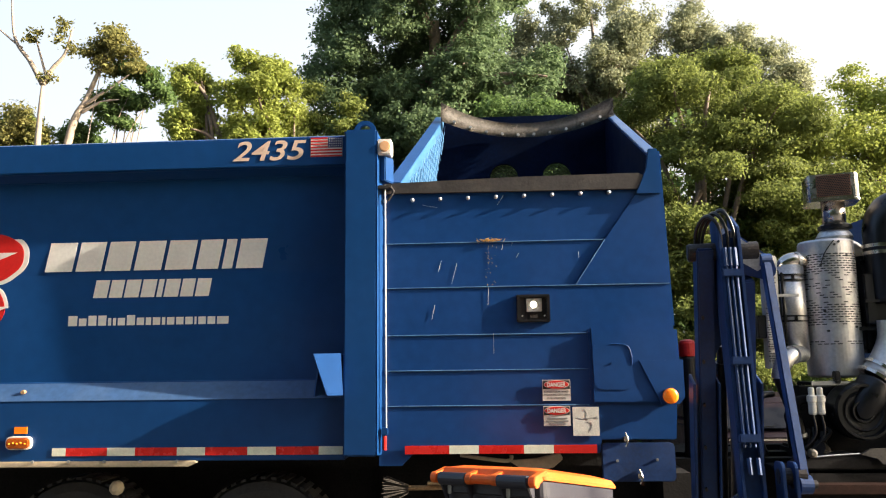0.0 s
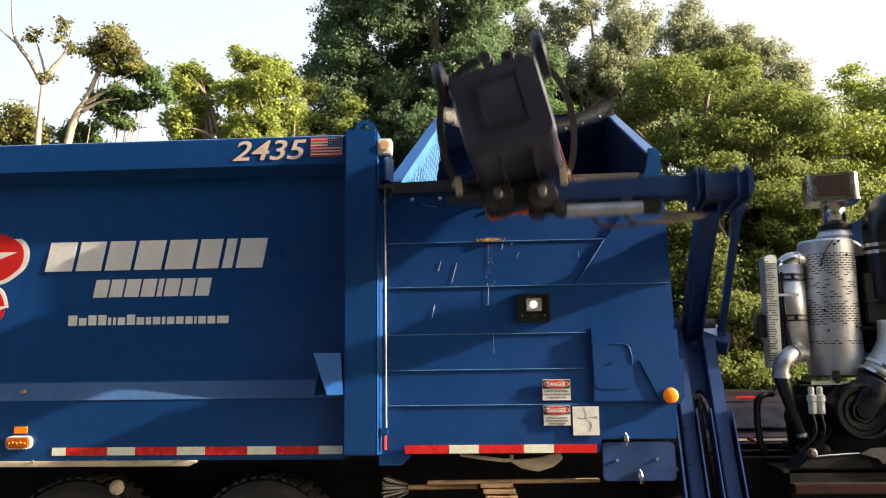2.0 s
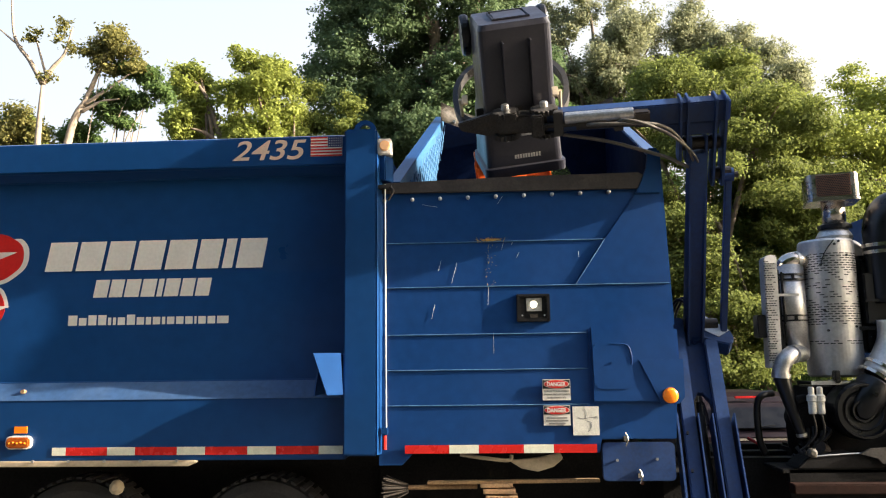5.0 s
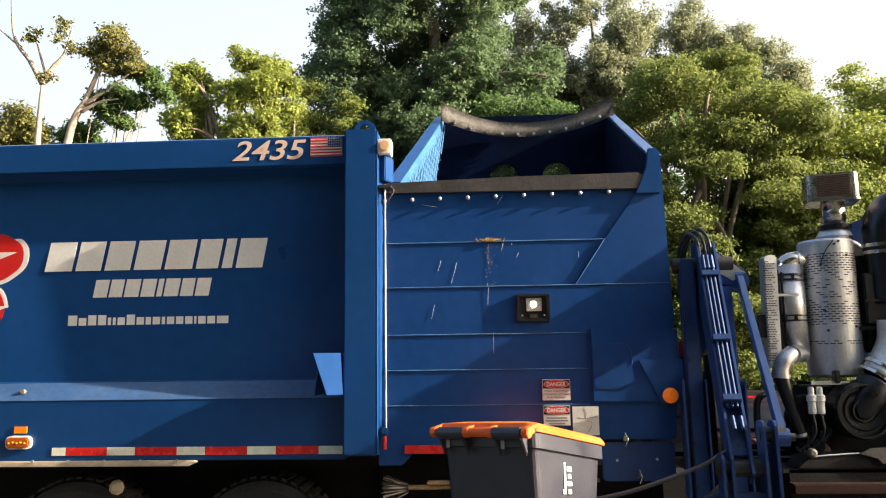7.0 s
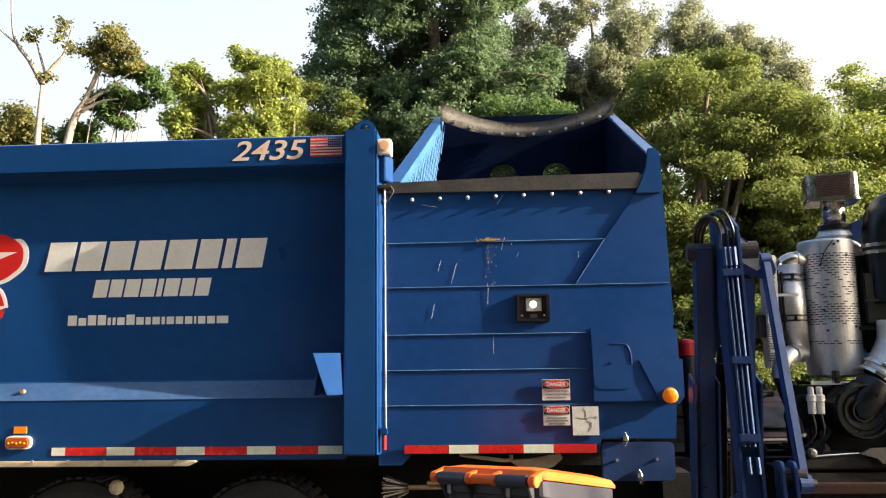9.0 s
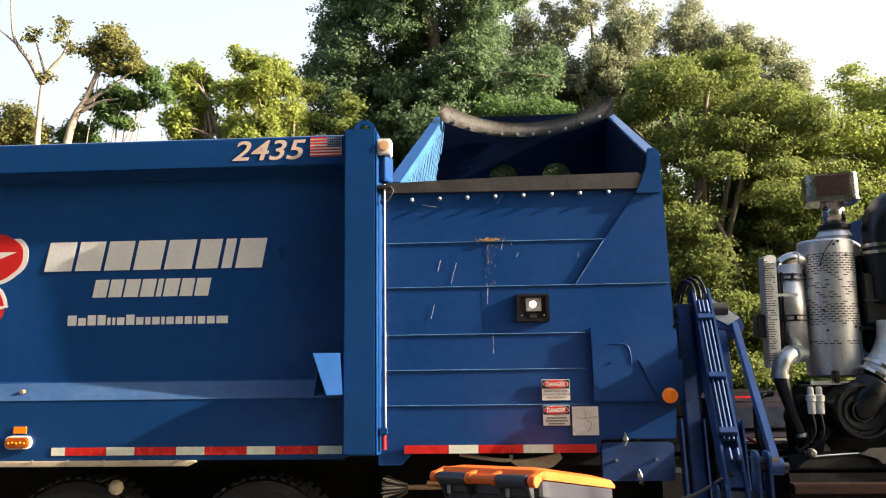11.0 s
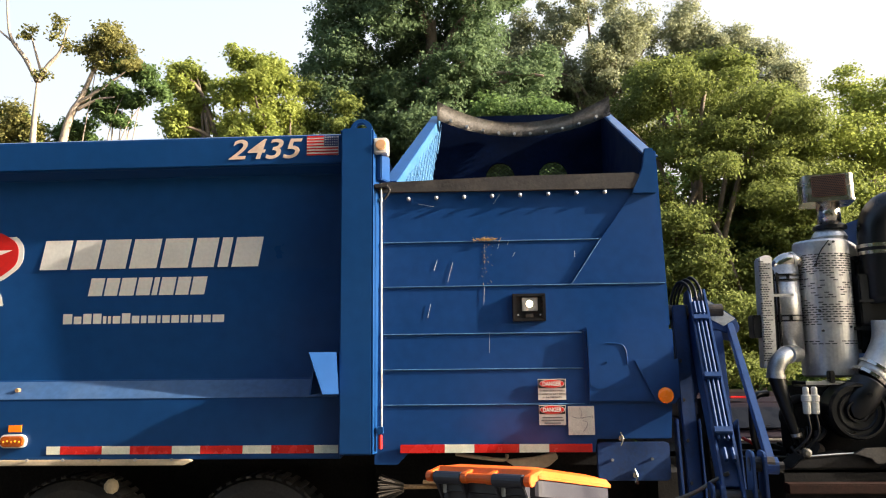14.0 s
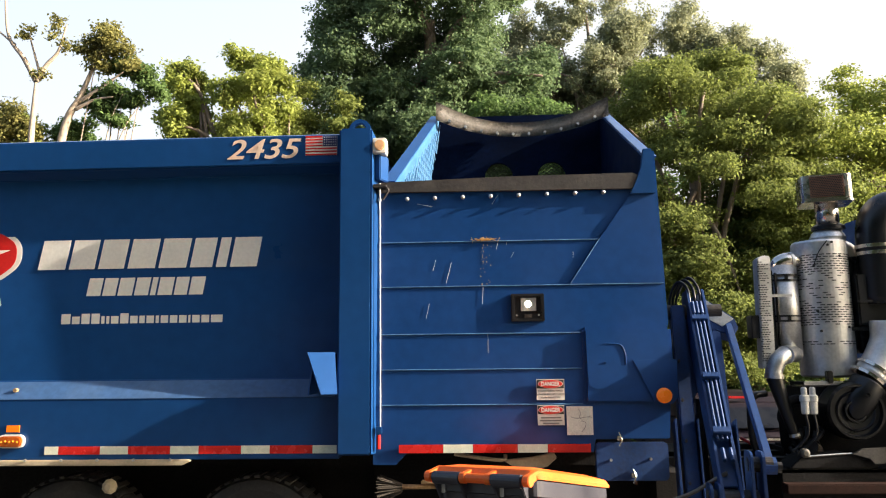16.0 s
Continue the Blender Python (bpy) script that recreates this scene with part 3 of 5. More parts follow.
# housing with rounded inspection cover
part("arm_housing", prism([(1.015, 1.885), (1.565, 1.885), (1.575, 1.42), (1.47, 1.405), (1.015, 1.41)], 0.10, "y", -0.038, 0.020), BLUE_HOP, truck, "blue box housing at the hopper corner")
part("inspection_cover", prism(rounded([(1.035, 1.79), (1.275, 1.79), (1.285, 1.50), (1.04, 1.50)], 0.06), -0.004, "y", -0.037, 0.0015), BLUE_HOP, truck, "rounded blue inspection cover")
part("cover_handle", tube([(1.15, -0.041, 1.782), (1.245, -0.042, 1.772), (1.272, -0.042, 1.72), (1.275, -0.041, 1.65)], 0.003), BLUE_HOP, truck)
part("bolt", cyl((1.155, -0.040, 1.665), (1.155, -0.045, 1.665), 0.008, seg=10), BLUE_HOP, truck)
part("lamp_bracket", prism([(1.315, 1.68), (1.585, 1.68), (1.585, 1.45), (1.55, 1.41), (1.44, 1.41)], -0.007, "y", -0.039, 0.003), BLUE_HOP, truck, "blue guard plate round the marker lamp")
part("marker_lens", lathe([(0.048, 0), (0.046, 0.014), (0.03, 0.022), (0.005, 0.025)], (1.497, -0.046, 1.460), "y", 24), AMBER, truck, "round orange marker lens", smooth=True)
part("lower_panel", box(1.07, 1.52, 0.0, 0.3, 1.195, 1.42, 0.004), BLUE_HOP, truck)
bd = part("battery_door", prism(rounded([(1.07, 1.18), (1.51, 1.18), (1.51, 0.95), (1.07, 0.95)], 0.035), 0.03, "y", -0.025, 0.004), BLUE_ARM, truck, "dull blue lower access door")
for sx, sz in ((1.16, 1.075), (1.40, 1.08)):
    part("door_bolt", cyl((sx, -0.025, sz), (sx, -0.033, sz), 0.009, seg=8), STEEL, bd)
for lx, lz in ((1.215, 1.19), (1.29, 0.97)):
    latch = part("latch", merge(tube([(lx, -0.03, lz + 0.05), (lx + 0.012, -0.045, lz + 0.01), (lx - 0.002, -0.04, lz - 0.03)], 0.005), box(lx - 0.012, lx + 0.012, -0.038, -0.02, lz, lz + 0.03, 0.003)), CHROME, truck, "bright draw latch")
part("latch_tip", box(1.295, 1.311, -0.04, -0.025, 0.93, 0.95, 0.003), RUST, truck)

# warning plates and a worn paper notice
def warning(x0, x1, z0, z1, lines):
    y = -0.030
    p = part("warning_sign", box(x0, x1, y, y + 0.004, z0, z1), WHITE, truck, "white warning plate with red DANGER oval")
    h = z1 - z0
    part("header_field", box(x0 + 0.003, x1 - 0.003, y - 0.002, y, z0 + 0.56 * h, z1 - 0.003), INK, p)
    cx, cz = (x0 + x1) / 2, z0 + 0.77 * h
    for k, mm, dy in ((0.078, WHITE, 0.0035), (0.074, RED, 0.0050)):
        part("oval", prism([(cx + k * math.cos(2 * math.pi * i / 32), cz + k * 0.33 * math.sin(2 * math.pi * i / 32)) for i in range(32)], -0.0015, "y", y - dy + 0.0015), mm, p)
    lettering("heading", "DANGER", 0.036, WHITE, on_side(cx - 0.058, y - 0.0055, cz - 0.012), p, bold=0.001, width=0.116, label="word DANGER")
    for i, line in enumerate(lines):
        lz = z0 + h * (0.40 - 0.155 * i)
        if line:
            lettering("sign_line", line, 0.0145, INK, on_side(cx - 0.0052 * len(line) * 0.9, y - 0.001, lz), p, width=0.0094 * len(line))


warning(0.72, 0.892, 1.438, 1.565, ["STAND CLEAR WHEN", "AUTOMATIC LIFT DEVICE", "IS IN MOTION"])
w2 = (0.722, 0.886, 1.285, 1.405)
warning(*w2, [])
for i, w in enumerate((0.062, 0.068, 0.05)):
    part("print_bar", box(0.804 - w, 0.804 + w, -0.0325, -0.030, 1.326 - i * 0.017, 1.335 - i * 0.017), GREYINK, truck)
notice = part("notice_sheet", box(0.90, 1.06, -0.031, -0.026, 1.225, 1.398), PAPER, truck, "weathered cream notice with faded drawing")
for pts in ([(0.97, 1.385), (0.985, 1.36), (0.978, 1.33), (0.995, 1.32)], [(0.925, 1.335), (0.96, 1.325), (1.0, 1.33), (1.04, 1.335)], [(0.99, 1.245), (1.01, 1.27), (1.015, 1.30), (0.985, 1.31)], [(1.035, 1.33), (1.045, 1.34), (1.05, 1.325)]):
    part("drawing_stroke", tube([(a, -0.031, b) for a, b in pts], 0.0016, seg=5, steps=4), GREYINK, notice)

# chassis, axles and wheels under the body
part("chassis_rail", merge(box(-6.4, 4.6, 0.75, 0.85, 0.72, 0.98), box(-6.4, 4.6, 1.55, 1.65, 0.72, 0.98)), CHASSIS, truck)
part("underframe", box(-6.3, 1.45, 0.45, 2.1, 0.98, 1.1), CHASSIS, truck)


def wheel(cx, cy, name="wheel"):
    hub = part(name, lathe([(0.30, -0.13), (0.40, -0.145), (0.455, -0.12), (0.475, -0.06), (0.475, 0.06), (0.455, 0.12), (0.40, 0.145), (0.30, 0.13)], (cx, cy, 0.475), "y", 48), RUBBER, truck, "dusty black truck tyre")
    part("rim", lathe([(0.02, -0.02), (0.13, -0.03), (0.2, 0.06), (0.285, 0.08), (0.30, 0.13), (0.29, 0.14), (0.29, -0.12), (0.02, -0.1)], (cx, cy, 0.475), "y", 32), STEEL, hub, "dull steel rim")
    bm = bmesh.new()
    for k in range(44):
        a = 2 * math.pi * k / 44
        bm = merge(bm, box(-0.018, 0.018, -0.125, 0.125, -0.008, 0.008, 0, pose(cx, cy, 0.475) @ Matrix.Rotation(a, 4, "Y") @ Matrix.Translation((0, 0, 0.478))))
    part("tread", bm, RUBBER, hub)


for cx in (-2.33, -1.09, 3.9):
    for cy in (0.30, 2.1):
        wheel(cx, cy)
part("mud_patch", lathe([(0.05, 0), (0.045, 0.02), (0.02, 0.035)], (-2.05, 0.14, 0.90), "y", 9), TAN, truck)
part("axle_frame", merge(box(-2.6, -0.6, 0.5, 1.9, 0.4, 0.6), box(-0.4, 1.5, 0.7, 1.7, 0.45, 0.95)), CHASSIS, truck)

# straw, stains and scratches on the hopper side
rnd = random.Random(9)
bm = bmesh.new()
for k in range(70):
    p = Vector((0.42 + rnd.gauss(0, 0.035), -0.012, 2.452 + abs(rnd.gauss(0, 0.006))))
    d = Vector((rnd.uniform(-1, 1), rnd.uniform(-0.4, 0.1), rnd.uniform(-0.35, 0.35))).normalized() * rnd.uniform(0.015, 0.04)
    bm = merge(bm, cyl(p - d / 2, p + d / 2, 0.0013, seg=4))
tagged(link("straw_clump", bm, STRAW), "small clump of dry straw caught on a hopper seam", "straw", kind="stuff")
bm = bmesh.new()
for k in range(34):
    zz = rnd.uniform(2.17, 2.44)
    xx = 0.41 + rnd.gauss(0, 0.018)
    r = rnd.uniform(0.001, 0.003)
    bm = merge(bm, cyl((xx, -0.006, zz), (xx + rnd.gauss(0, 0.003), -0.006, zz - r * rnd.uniform(1, 5)), r * 0.6, seg=5))
tagged(link("dried_splash", bm, STRAW), "dried brown splashes down the hopper side", "stain", kind="stuff")
for x0, z0, x1, z1 in ((0.10, 2.33, 0.08, 2.26), (0.20, 2.31, 0.165, 2.18), (0.055, 2.045, 0.035, 1.955), (0.425, 1.86, 0.425, 1.73), (0.51, 2.75, 0.47, 2.69), (0.60, 2.37, 0.585, 2.34), (0.98, 2.37, 0.98, 2.33), (0.50, 2.43, 0.49, 2.39), (0.56, 2.44, 0.555, 2.42), (-0.02, 2.70, 0.08, 2.68), (0.4, 2.15, 0.395, 2.04)):
    part("scratch", cyl((x0, -0.012 if z0 < 2.155 else -0.007, z0), (x1, -0.012 if z0 < 2.155 else -0.007, z1), 0.0008, seg=5), WHITE, truck, "pale paint scratch")

# timber and tools stowed under the hopper
plank = tagged(link("timber_plank", box(0.0, 1.07, -0.02, 0.03, 0.905, 0.925, 0.003, pose(0, 0.06, 0.018, 0, -0.6, 0)), WOOD), "thin weathered plank stowed under the hopper", "plank")
blocks = thing("wood_blocks", "stack of splintered wooden offcuts under the hopper", "wood block")
for i in range(3):
    part("offcut", box(0.33, 0.53, 0.0 + 0.006 * i, 0.12, 0.845 + i * 0.03, 0.872 + i * 0.03, 0.003, pose(0.0, 0, 0, 0, 1.5 - i, 0)), WOOD, blocks)
part("hanger", box(0.36, 0.5, 0.13, 0.17, 0.85, 1.12), CHASSIS, blocks)
scoop_pts = [(0.50, 1.07), (0.58, 1.02), (0.68, 1.0), (0.78, 1.03), (0.84, 1.08), (0.82, 1.115), (0.68, 1.085)]
tagged(link("scoop", prism(scoop_pts, 0.03, "y", 0.03, 0.006), TAN), "pale curved scoop blade hanging under the hopper", "scoop")
tagged(link("strap", tube([(0.2, 0.05, 1.105), (0.35, 0.03, 1.085), (0.5, 0.04, 1.07), (0.52, 0.05, 1.10)], 0.012), TAN), "pale webbing strap slung under the hopper", "strap")
broom = thing("broom", "worn bristle broom lying under the hopper", "broom")
bm = bmesh.new()
rnd = random.Random(5)
for k in range(90):
    a, b = rnd.uniform(-0.05, 0.05), rnd.uniform(-0.06, 0.06)
    p = Vector((-0.13, 0.05 + a * 0.5, 0.90 + b * 0.4))
    bm = merge(bm, cyl(p, p + Vector((-0.13 - rnd.random() * 0.03, a, b - 0.01)), 0.0035, seg=4))
part("bristles", bm, BRISTLE, broom)
part("handle", cyl((-0.13, 0.06, 0.905), (0.3, 0.12, 0.90), 0.015, seg=10), WOOD, broom)

# ---- engine bay beside the arm ----
YE = 0.6
FX = 1.853


def stack():
    sx0, sy0 = 2.882, YE + 0.2
    s = part("exhaust_shield", lathe([(0.17, 1.535), (0.186, 1.55), (0.188, 2.46), (0.186, 2.50), (0.176, 2.515), (0.08, 2.53)], (sx0, sy0, 0), "z", 48), ALU, truck, "perforated aluminium exhaust heat shield", smooth=False)
    bm = bmesh.new()
    rs = random.Random(77)
    for r in range(38):
        z = 2.405 - r * 0.0172
        keep = 0.95 if z > 2.27 else 0.45 if z > 2.05 else 0.85 if z > 1.90 else 0.0 if z > 1.80 else 0.9 if z > 1.765 else 0.06
        for c in range(13):
            if rs.random() < keep:
                a = math.pi * (1.03 + 0.95 * (c + 0.5 * (r % 2)) / 13)
                bm = merge(bm, box(-0.0155, 0.0155, -0.0012, 0.0012, -0.0032, 0.0032, 0, pose(sx0, sy0, z) @ Matrix.Rotation(a + math.pi / 2, 4, "Z") @ Matrix.Translation((0, -0.1885, 0))))
    tagged(part("slot_pattern", bm, INK, s), kind="stuff")
    for dx, z in ((-0.11, 2.33), (0.06, 2.39), (-0.02, 2.47), (0.01, 2.49), (-0.10, 1.86), (0.09, 1.885), (-0.11, 2.0)):
        yy = sy0 - math.sqrt(0.188 ** 2 - dx * dx)
        part("screw", cyl((sx0 + dx, yy + 0.01, z), (sx0 + dx, yy - 0.006, z), 0.009, seg=8), INK, s)
    part("neck", lathe([(0.115, 2.52), (0.125, 2.545), (0.11, 2.575), (0.09, 2.60)], (2.955, sy0, 0), "z", 28), STEEL, s, "crimped bright neck")
    part("collar", lathe([(0.10, 2.60), (0.115, 2.606), (0.115, 2.63), (0.09, 2.645)], (2.965, sy0, 0), "z", 28), BLACK, s, "black clamp band")
    part("outlet_pipe", cyl((2.965, sy0, 2.62), (2.965, sy0, 2.82), 0.080, seg=28), CHROME, s, "short polished outlet pipe", smooth=True)
    turn = pose(2.955, sy0, 0, 0, 0, -15)
    plan = rounded([(-0.172, -0.14), (0.172, -0.14), (0.172, 0.14), (-0.172, 0.14)], 0.05)
    cap = part("outlet_cap", prism(plan, 0.185, "z", 2.815, 0.008, m=turn), CHROME, s, "polished square exhaust diffuser")
    part("cap_flange", prism(ring_of(plan, 1.03, (0, 0)), 0.018, "z", 2.796, 0.004, m=turn), CHROME, cap)
    part("cap_screen", box(-0.112, 0.112, -0.149, -0.141, 2.832, 2.985, 0.002, m=turn), RUSTMESH, cap, "rusty brown mesh screen")
    bm = bmesh.new()
    for r in range(12):
        for c in range(15):
            bm = merge(bm, box(-0.0048, 0.0048, -0.002, 0.002, -0.0036, 0.0036, 0, turn @ pose(-0.104 + c * 0.0142 + 0.007 * (r % 2), -0.1495, 2.839 + r * 0.0125)))
    tagged(part("mesh_holes", bm, INK, cap), kind="stuff")
    part("rear_bend", tube([(2.99, YE + 0.34, 2.46), (3.09, YE + 0.32, 2.49), (3.165, YE + 0.30, 2.43), (3.175, YE + 0.30, 2.30)], 0.062, seg=18), CHROME, s, "bright exhaust bend behind the shield", smooth=True)
    part("sense_line", tube([(2.86, YE + 0.012, 2.50), (2.80, YE + 0.02, 2.42), (2.765, YE + 0.03, 2.33)], 0.004, seg=6), INK, s)


stack()
tank = part("particulate_filter", cyl((2.585, YE + 0.17, 1.70), (2.585, YE + 0.17, 2.34), 0.108, seg=32, w=0.012), STEEL, truck, "stainless filter canister", smooth=True)
for z in (2.25, 1.955):
    part("band", merge(cyl((2.585, YE + 0.17, z - 0.026), (2.585, YE + 0.17, z - 0.014), 0.113, seg=28), cyl((2.585, YE + 0.17, z + 0.010), (2.585, YE + 0.17, z + 0.022), 0.113, seg=28), box(2.50, 2.52, YE + 0.07, YE + 0.10, z - 0.03, z + 0.026, 0.003), box(2.565, 2.585, YE + 0.05, YE + 0.07, z - 0.02, z + 0.016, 0.003)), BLACK, tank, "black double clamp band")
part("frame_bar", merge(box(2.462, 2.482, YE + 0.06, YE + 0.10, 1.60, 2.30, 0.004), box(2.488, 2.498, YE + 0.04, YE + 0.06, 1.75, 2.28, 0.002)), BLACK, truck)
part("stay_strap", box(2.40, 2.60, YE + 0.035, YE + 0.045, 2.105, 2.125, 0.002), ALU, truck)
sh = part("side_shield", prism([(2.352, 2.375), (2.40, 2.40), (2.445, 2.39), (2.428, 1.64), (2.338, 1.60)], 0.10, "y", YE - 0.02, 0.008), ALU, truck, "narrow perforated heat shield")
bm = bmesh.new()
rs = random.Random(78)
for r in range(44):
    for c in range(4):
        if rs.random() < (0.9 if c < 3 else 0.35):
            bm = merge(bm, box(-0.007, 0.007, -0.001, 0.001, -0.003, 0.003, 0, pose(2.355 + c * 0.018 + 0.008 * (r % 2) - 0.0003 * r, YE - 0.022, 2.35 - r * 0.0165)))
tagged(part("slot_pattern", bm, INK, sh), kind="stuff")
part("link_pipe", tube([(2.545, YE + 0.17, 2.26), (2.545, YE + 0.15, 2.33), (2.59, YE + 0.14, 2.372), (2.66, YE + 0.15, 2.38), (2.76, YE + 0.18, 2.36)], 0.055, seg=18), CHROME, truck, "bent exhaust link pipe", smooth=True)
part("link_clamp", cyl((2.635, YE + 0.146, 2.376), (2.655, YE + 0.15, 2.378), 0.063, seg=24), STEEL, truck)
part("bracket_box", box(2.287, 2.348, YE, YE + 0.1, 1.815, 1.975, 0.006), BLACK, truck)
part("elbow_pipe", tube([(2.62, YE + 0.12, 1.70), (2.53, YE + 0.03, 1.705), (2.45, YE - 0.015, 1.665), (2.41, YE - 0.02, 1.59), (2.408, YE - 0.02, 1.54)], 0.058, seg=20), STEEL, truck, "scuffed steel exhaust elbow", smooth=True)
part("elbow_clamp", merge(cyl((2.408, YE - 0.02, 1.535), (2.41, YE - 0.02, 1.565), 0.064, seg=24), cyl((2.50, YE + 0.0, 1.695), (2.53, YE + 0.03, 1.70), 0.065, seg=24)), STEEL, truck)
part("down_hose", tube([(2.408, YE - 0.02, 1.545), (2.455, YE - 0.03, 1.35), (2.512, YE - 0.03, 1.15)], lambda t: 0.057 - 0.027 * t, seg=18), BLACK, truck, "black tapering hose", smooth=True)
part("hose_end", merge(cyl((2.512, YE - 0.03, 1.16), (2.516, YE - 0.03, 1.135), 0.033, seg=16), cyl((2.60, YE - 0.06, 1.075), (2.65, YE - 0.02, 1.045), 0.05, seg=12)), GREASY, truck)
part("hose_band", cyl((2.508, YE - 0.03, 1.165), (2.513, YE - 0.03, 1.145), 0.036, seg=16), STEEL, truck)
part("coolant_pipe", tube([(2.42, YE + 0.2, 1.42), (2.33, YE + 0.15, 1.41), (2.29, YE + 0.15, 1.34), (2.29, YE + 0.15, 1.12), (2.33, YE + 0.16, 1.0)], 0.024, seg=14), BLACK, truck, "black bent coolant pipe", smooth=True)
# air intake
part("intake_elbow", tube([(3.238, YE + 0.1, 2.05), (3.238, YE + 0.1, 2.50), (3.278, YE + 0.1, 2.68), (3.40, YE + 0.1, 2.75), (3.7, YE + 0.1, 2.76)], 0.125, seg=24), BLACK, truck, "black moulded air intake elbow", smooth=True)
for z in (2.41, 2.46):
    part("clamp", cyl((3.238, YE + 0.1, z - 0.012), (3.238, YE + 0.1, z + 0.014), 0.131, seg=28), CHROME, truck, "bright hose clamp")
part("intake_duct", tube([(3.225, YE, 1.92), (3.21, YE, 1.78), (3.13, YE - 0.02, 1.64), (3.03, YE - 0.05, 1.53)], lambda t: 0.12 - 0.01 * t, seg=20), ALU, truck, "silver intake duct", smooth=True)
for k in (0, 1):
    p = Vector((3.085 - 0.045 * k, YE - 0.035, 1.595 - 0.052 * k))
    part("clamp", cyl(p, p + Vector((-0.014, 0, -0.017)), 0.122, seg=24), CHROME, truck)
part("elbow_boot", tube([(3.02, YE - 0.05, 1.49), (2.95, YE - 0.06, 1.40), (2.90, YE - 0.02, 1.30)], 0.115, seg=20), BLACK, truck, smooth=True)
part("intake_box", box(3.06, 3.5, YE + 0.12, YE + 0.6, 1.70, 2.40, 0.03), BLACK, truck, "black airbox")
part("support_bar", merge(box(3.0, 3.16, YE + 0.05, YE + 0.08, 1.86, 1.885, 0.004), box(3.055, 3.13, YE + 0.04, YE + 0.12, 1.9, 2.26, 0.01), box(3.04, 3.2, YE + 0.02, YE + 0.05, 2.055, 2.075, 0.004)), BLACK, truck)
turbo = part("turbine_housing", lathe([(0.185, -0.14), (0.193, -0.1), (0.19, 0.02), (0.180, 0.05), (0.165, 0.05), (0.158, 0.02), (0.135, 0.018), (0.125, 0.03), (0.115, 0.018), (0.075, 0.012), (0.07, 0.026), (0.06, 0.026), (0.055, 0.012), (0.01, 0.012)], (2.889, YE - 0.10, 1.316), "y", 48), BLACK, truck, "round black engine fan housing", smooth=False)
part("hub_ring", lathe([(0.075, 0.0), (0.072, 0.012), (0.06, 0.012), (0.055, 0.0)], (2.885, YE - 0.125, 1.316), "y", 32), BLACK, turbo)
fl = thing("fuel_filters", "pair of cream capped filter canisters with hoses on the engine", "filter")
for fx in (2.558, 2.614):
    f = part("canister", lathe([(0.022, 1.30), (0.026, 1.31), (0.026, 1.38), (0.032, 1.385), (0.032, 1.42), (0.02, 1.43), (0.02, 1.47), (0.012, 1.48)], (fx, YE - 0.12, 0), "z", 18), PAPER, fl, "cream plastic canister")
    part("lead", tube([(fx, YE - 0.12, 1.30), (fx + 0.01, YE - 0.12, 1.18), (fx - 0.04, YE - 0.10, 1.10), (fx - 0.09, YE - 0.1, 1.06)], 0.009, seg=8), BLACK, f)
part("mount", box(2.53, 2.70, YE - 0.1, YE, 1.478, 1.49), BLACK, fl)
part("small_bracket", box(2.735, 2.772, YE - 0.10, YE - 0.05, 1.50, 1.585, 0.006), BLACK, truck)
part("shield_bar", merge(box(2.585, 2.83, YE - 0.075, YE - 0.065, 1.488, 1.515, 0.002), box(2.73, 2.84, YE - 0.09, YE - 0.076, 1.502, 1.512, 0.002)), STEEL, truck, "bare steel support strip")
part("engine_block", merge(box(2.66, 3.7, YE + 0.1, YE + 0.45, 1.0, 1.50, 0.03), box(2.55, 3.4, YE + 0.25, YE + 0.5, 0.8, 1.05, 0.02), cyl((2.62, YE + 0.1, 1.25), (2.62, YE + 0.3, 1.25), 0.10, seg=18, w=0.02), tube([(2.54, YE + 0.2, 1.05), (2.52, YE + 0.15, 1.25), (2.56, YE + 0.15, 1.36), (2.66, YE + 0.2, 1.38)], 0.035)), CHASSIS, truck, "black greasy diesel engine block")
for k in range(8):
    zz = 1.02 + 0.05 * (k % 4)
    part("engine_hose", tube([(2.46 + 0.03 * k, YE + 0.02, zz), (2.50 + 0.02 * k, YE - 0.03, zz - 0.06), (2.50 + 0.03 * k, YE - 0.01, zz + 0.06 * ((k % 3) - 1)), (2.56 + 0.02 * k, YE + 0.05, zz + 0.03)], 0.010 + 0.003 * (k % 3), seg=8), [BLACK, GREASY, CHASSIS][k % 3], truck, smooth=True)
tankcap = part("filler_neck", lathe([(0.05, 0.97), (0.058, 0.99), (0.058, 1.68), (0.045, 1.70)], (FX, 0.85, 0), "z", 20), BLACK, truck, "black filler neck behind the arm")
part("filler_cap", lathe([(0.05, 1.695), (0.06, 1.70), (0.06, 1.79), (0.05, 1.81), (0.02, 1.82)], (FX, 0.85, 0), "z", 20), RED, tankcap, "red filler cap")
part("engine_cable", tube([(2.26, YE + 0.3, 1.10), (2.32, YE + 0.25, 1.06), (2.37, YE + 0.26, 1.0)], 0.012), RED, truck, "faded red cable")
part("step_plate", merge(box(2.30, 4.4, 0.40, 0.95, 0.925, 0.950, 0.004), box(2.34, 4.4, 0.40, 0.43, 0.60, 0.95, 0.004), box(2.50, 3.0, 0.42, 0.62, 0.95, 1.03, 0.02)), CHASSIS, truck, "dark deck plate with raised cover")
part("fender_cover", prism([(2.39, 0.952), (2.42, 0.985), (2.475, 1.03), (2.78, 1.052), (2.86, 1.03), (2.90, 0.955)], 0.20, "y", 0.40, 0.008), CHASSIS, truck, "dusty dark fender cover")
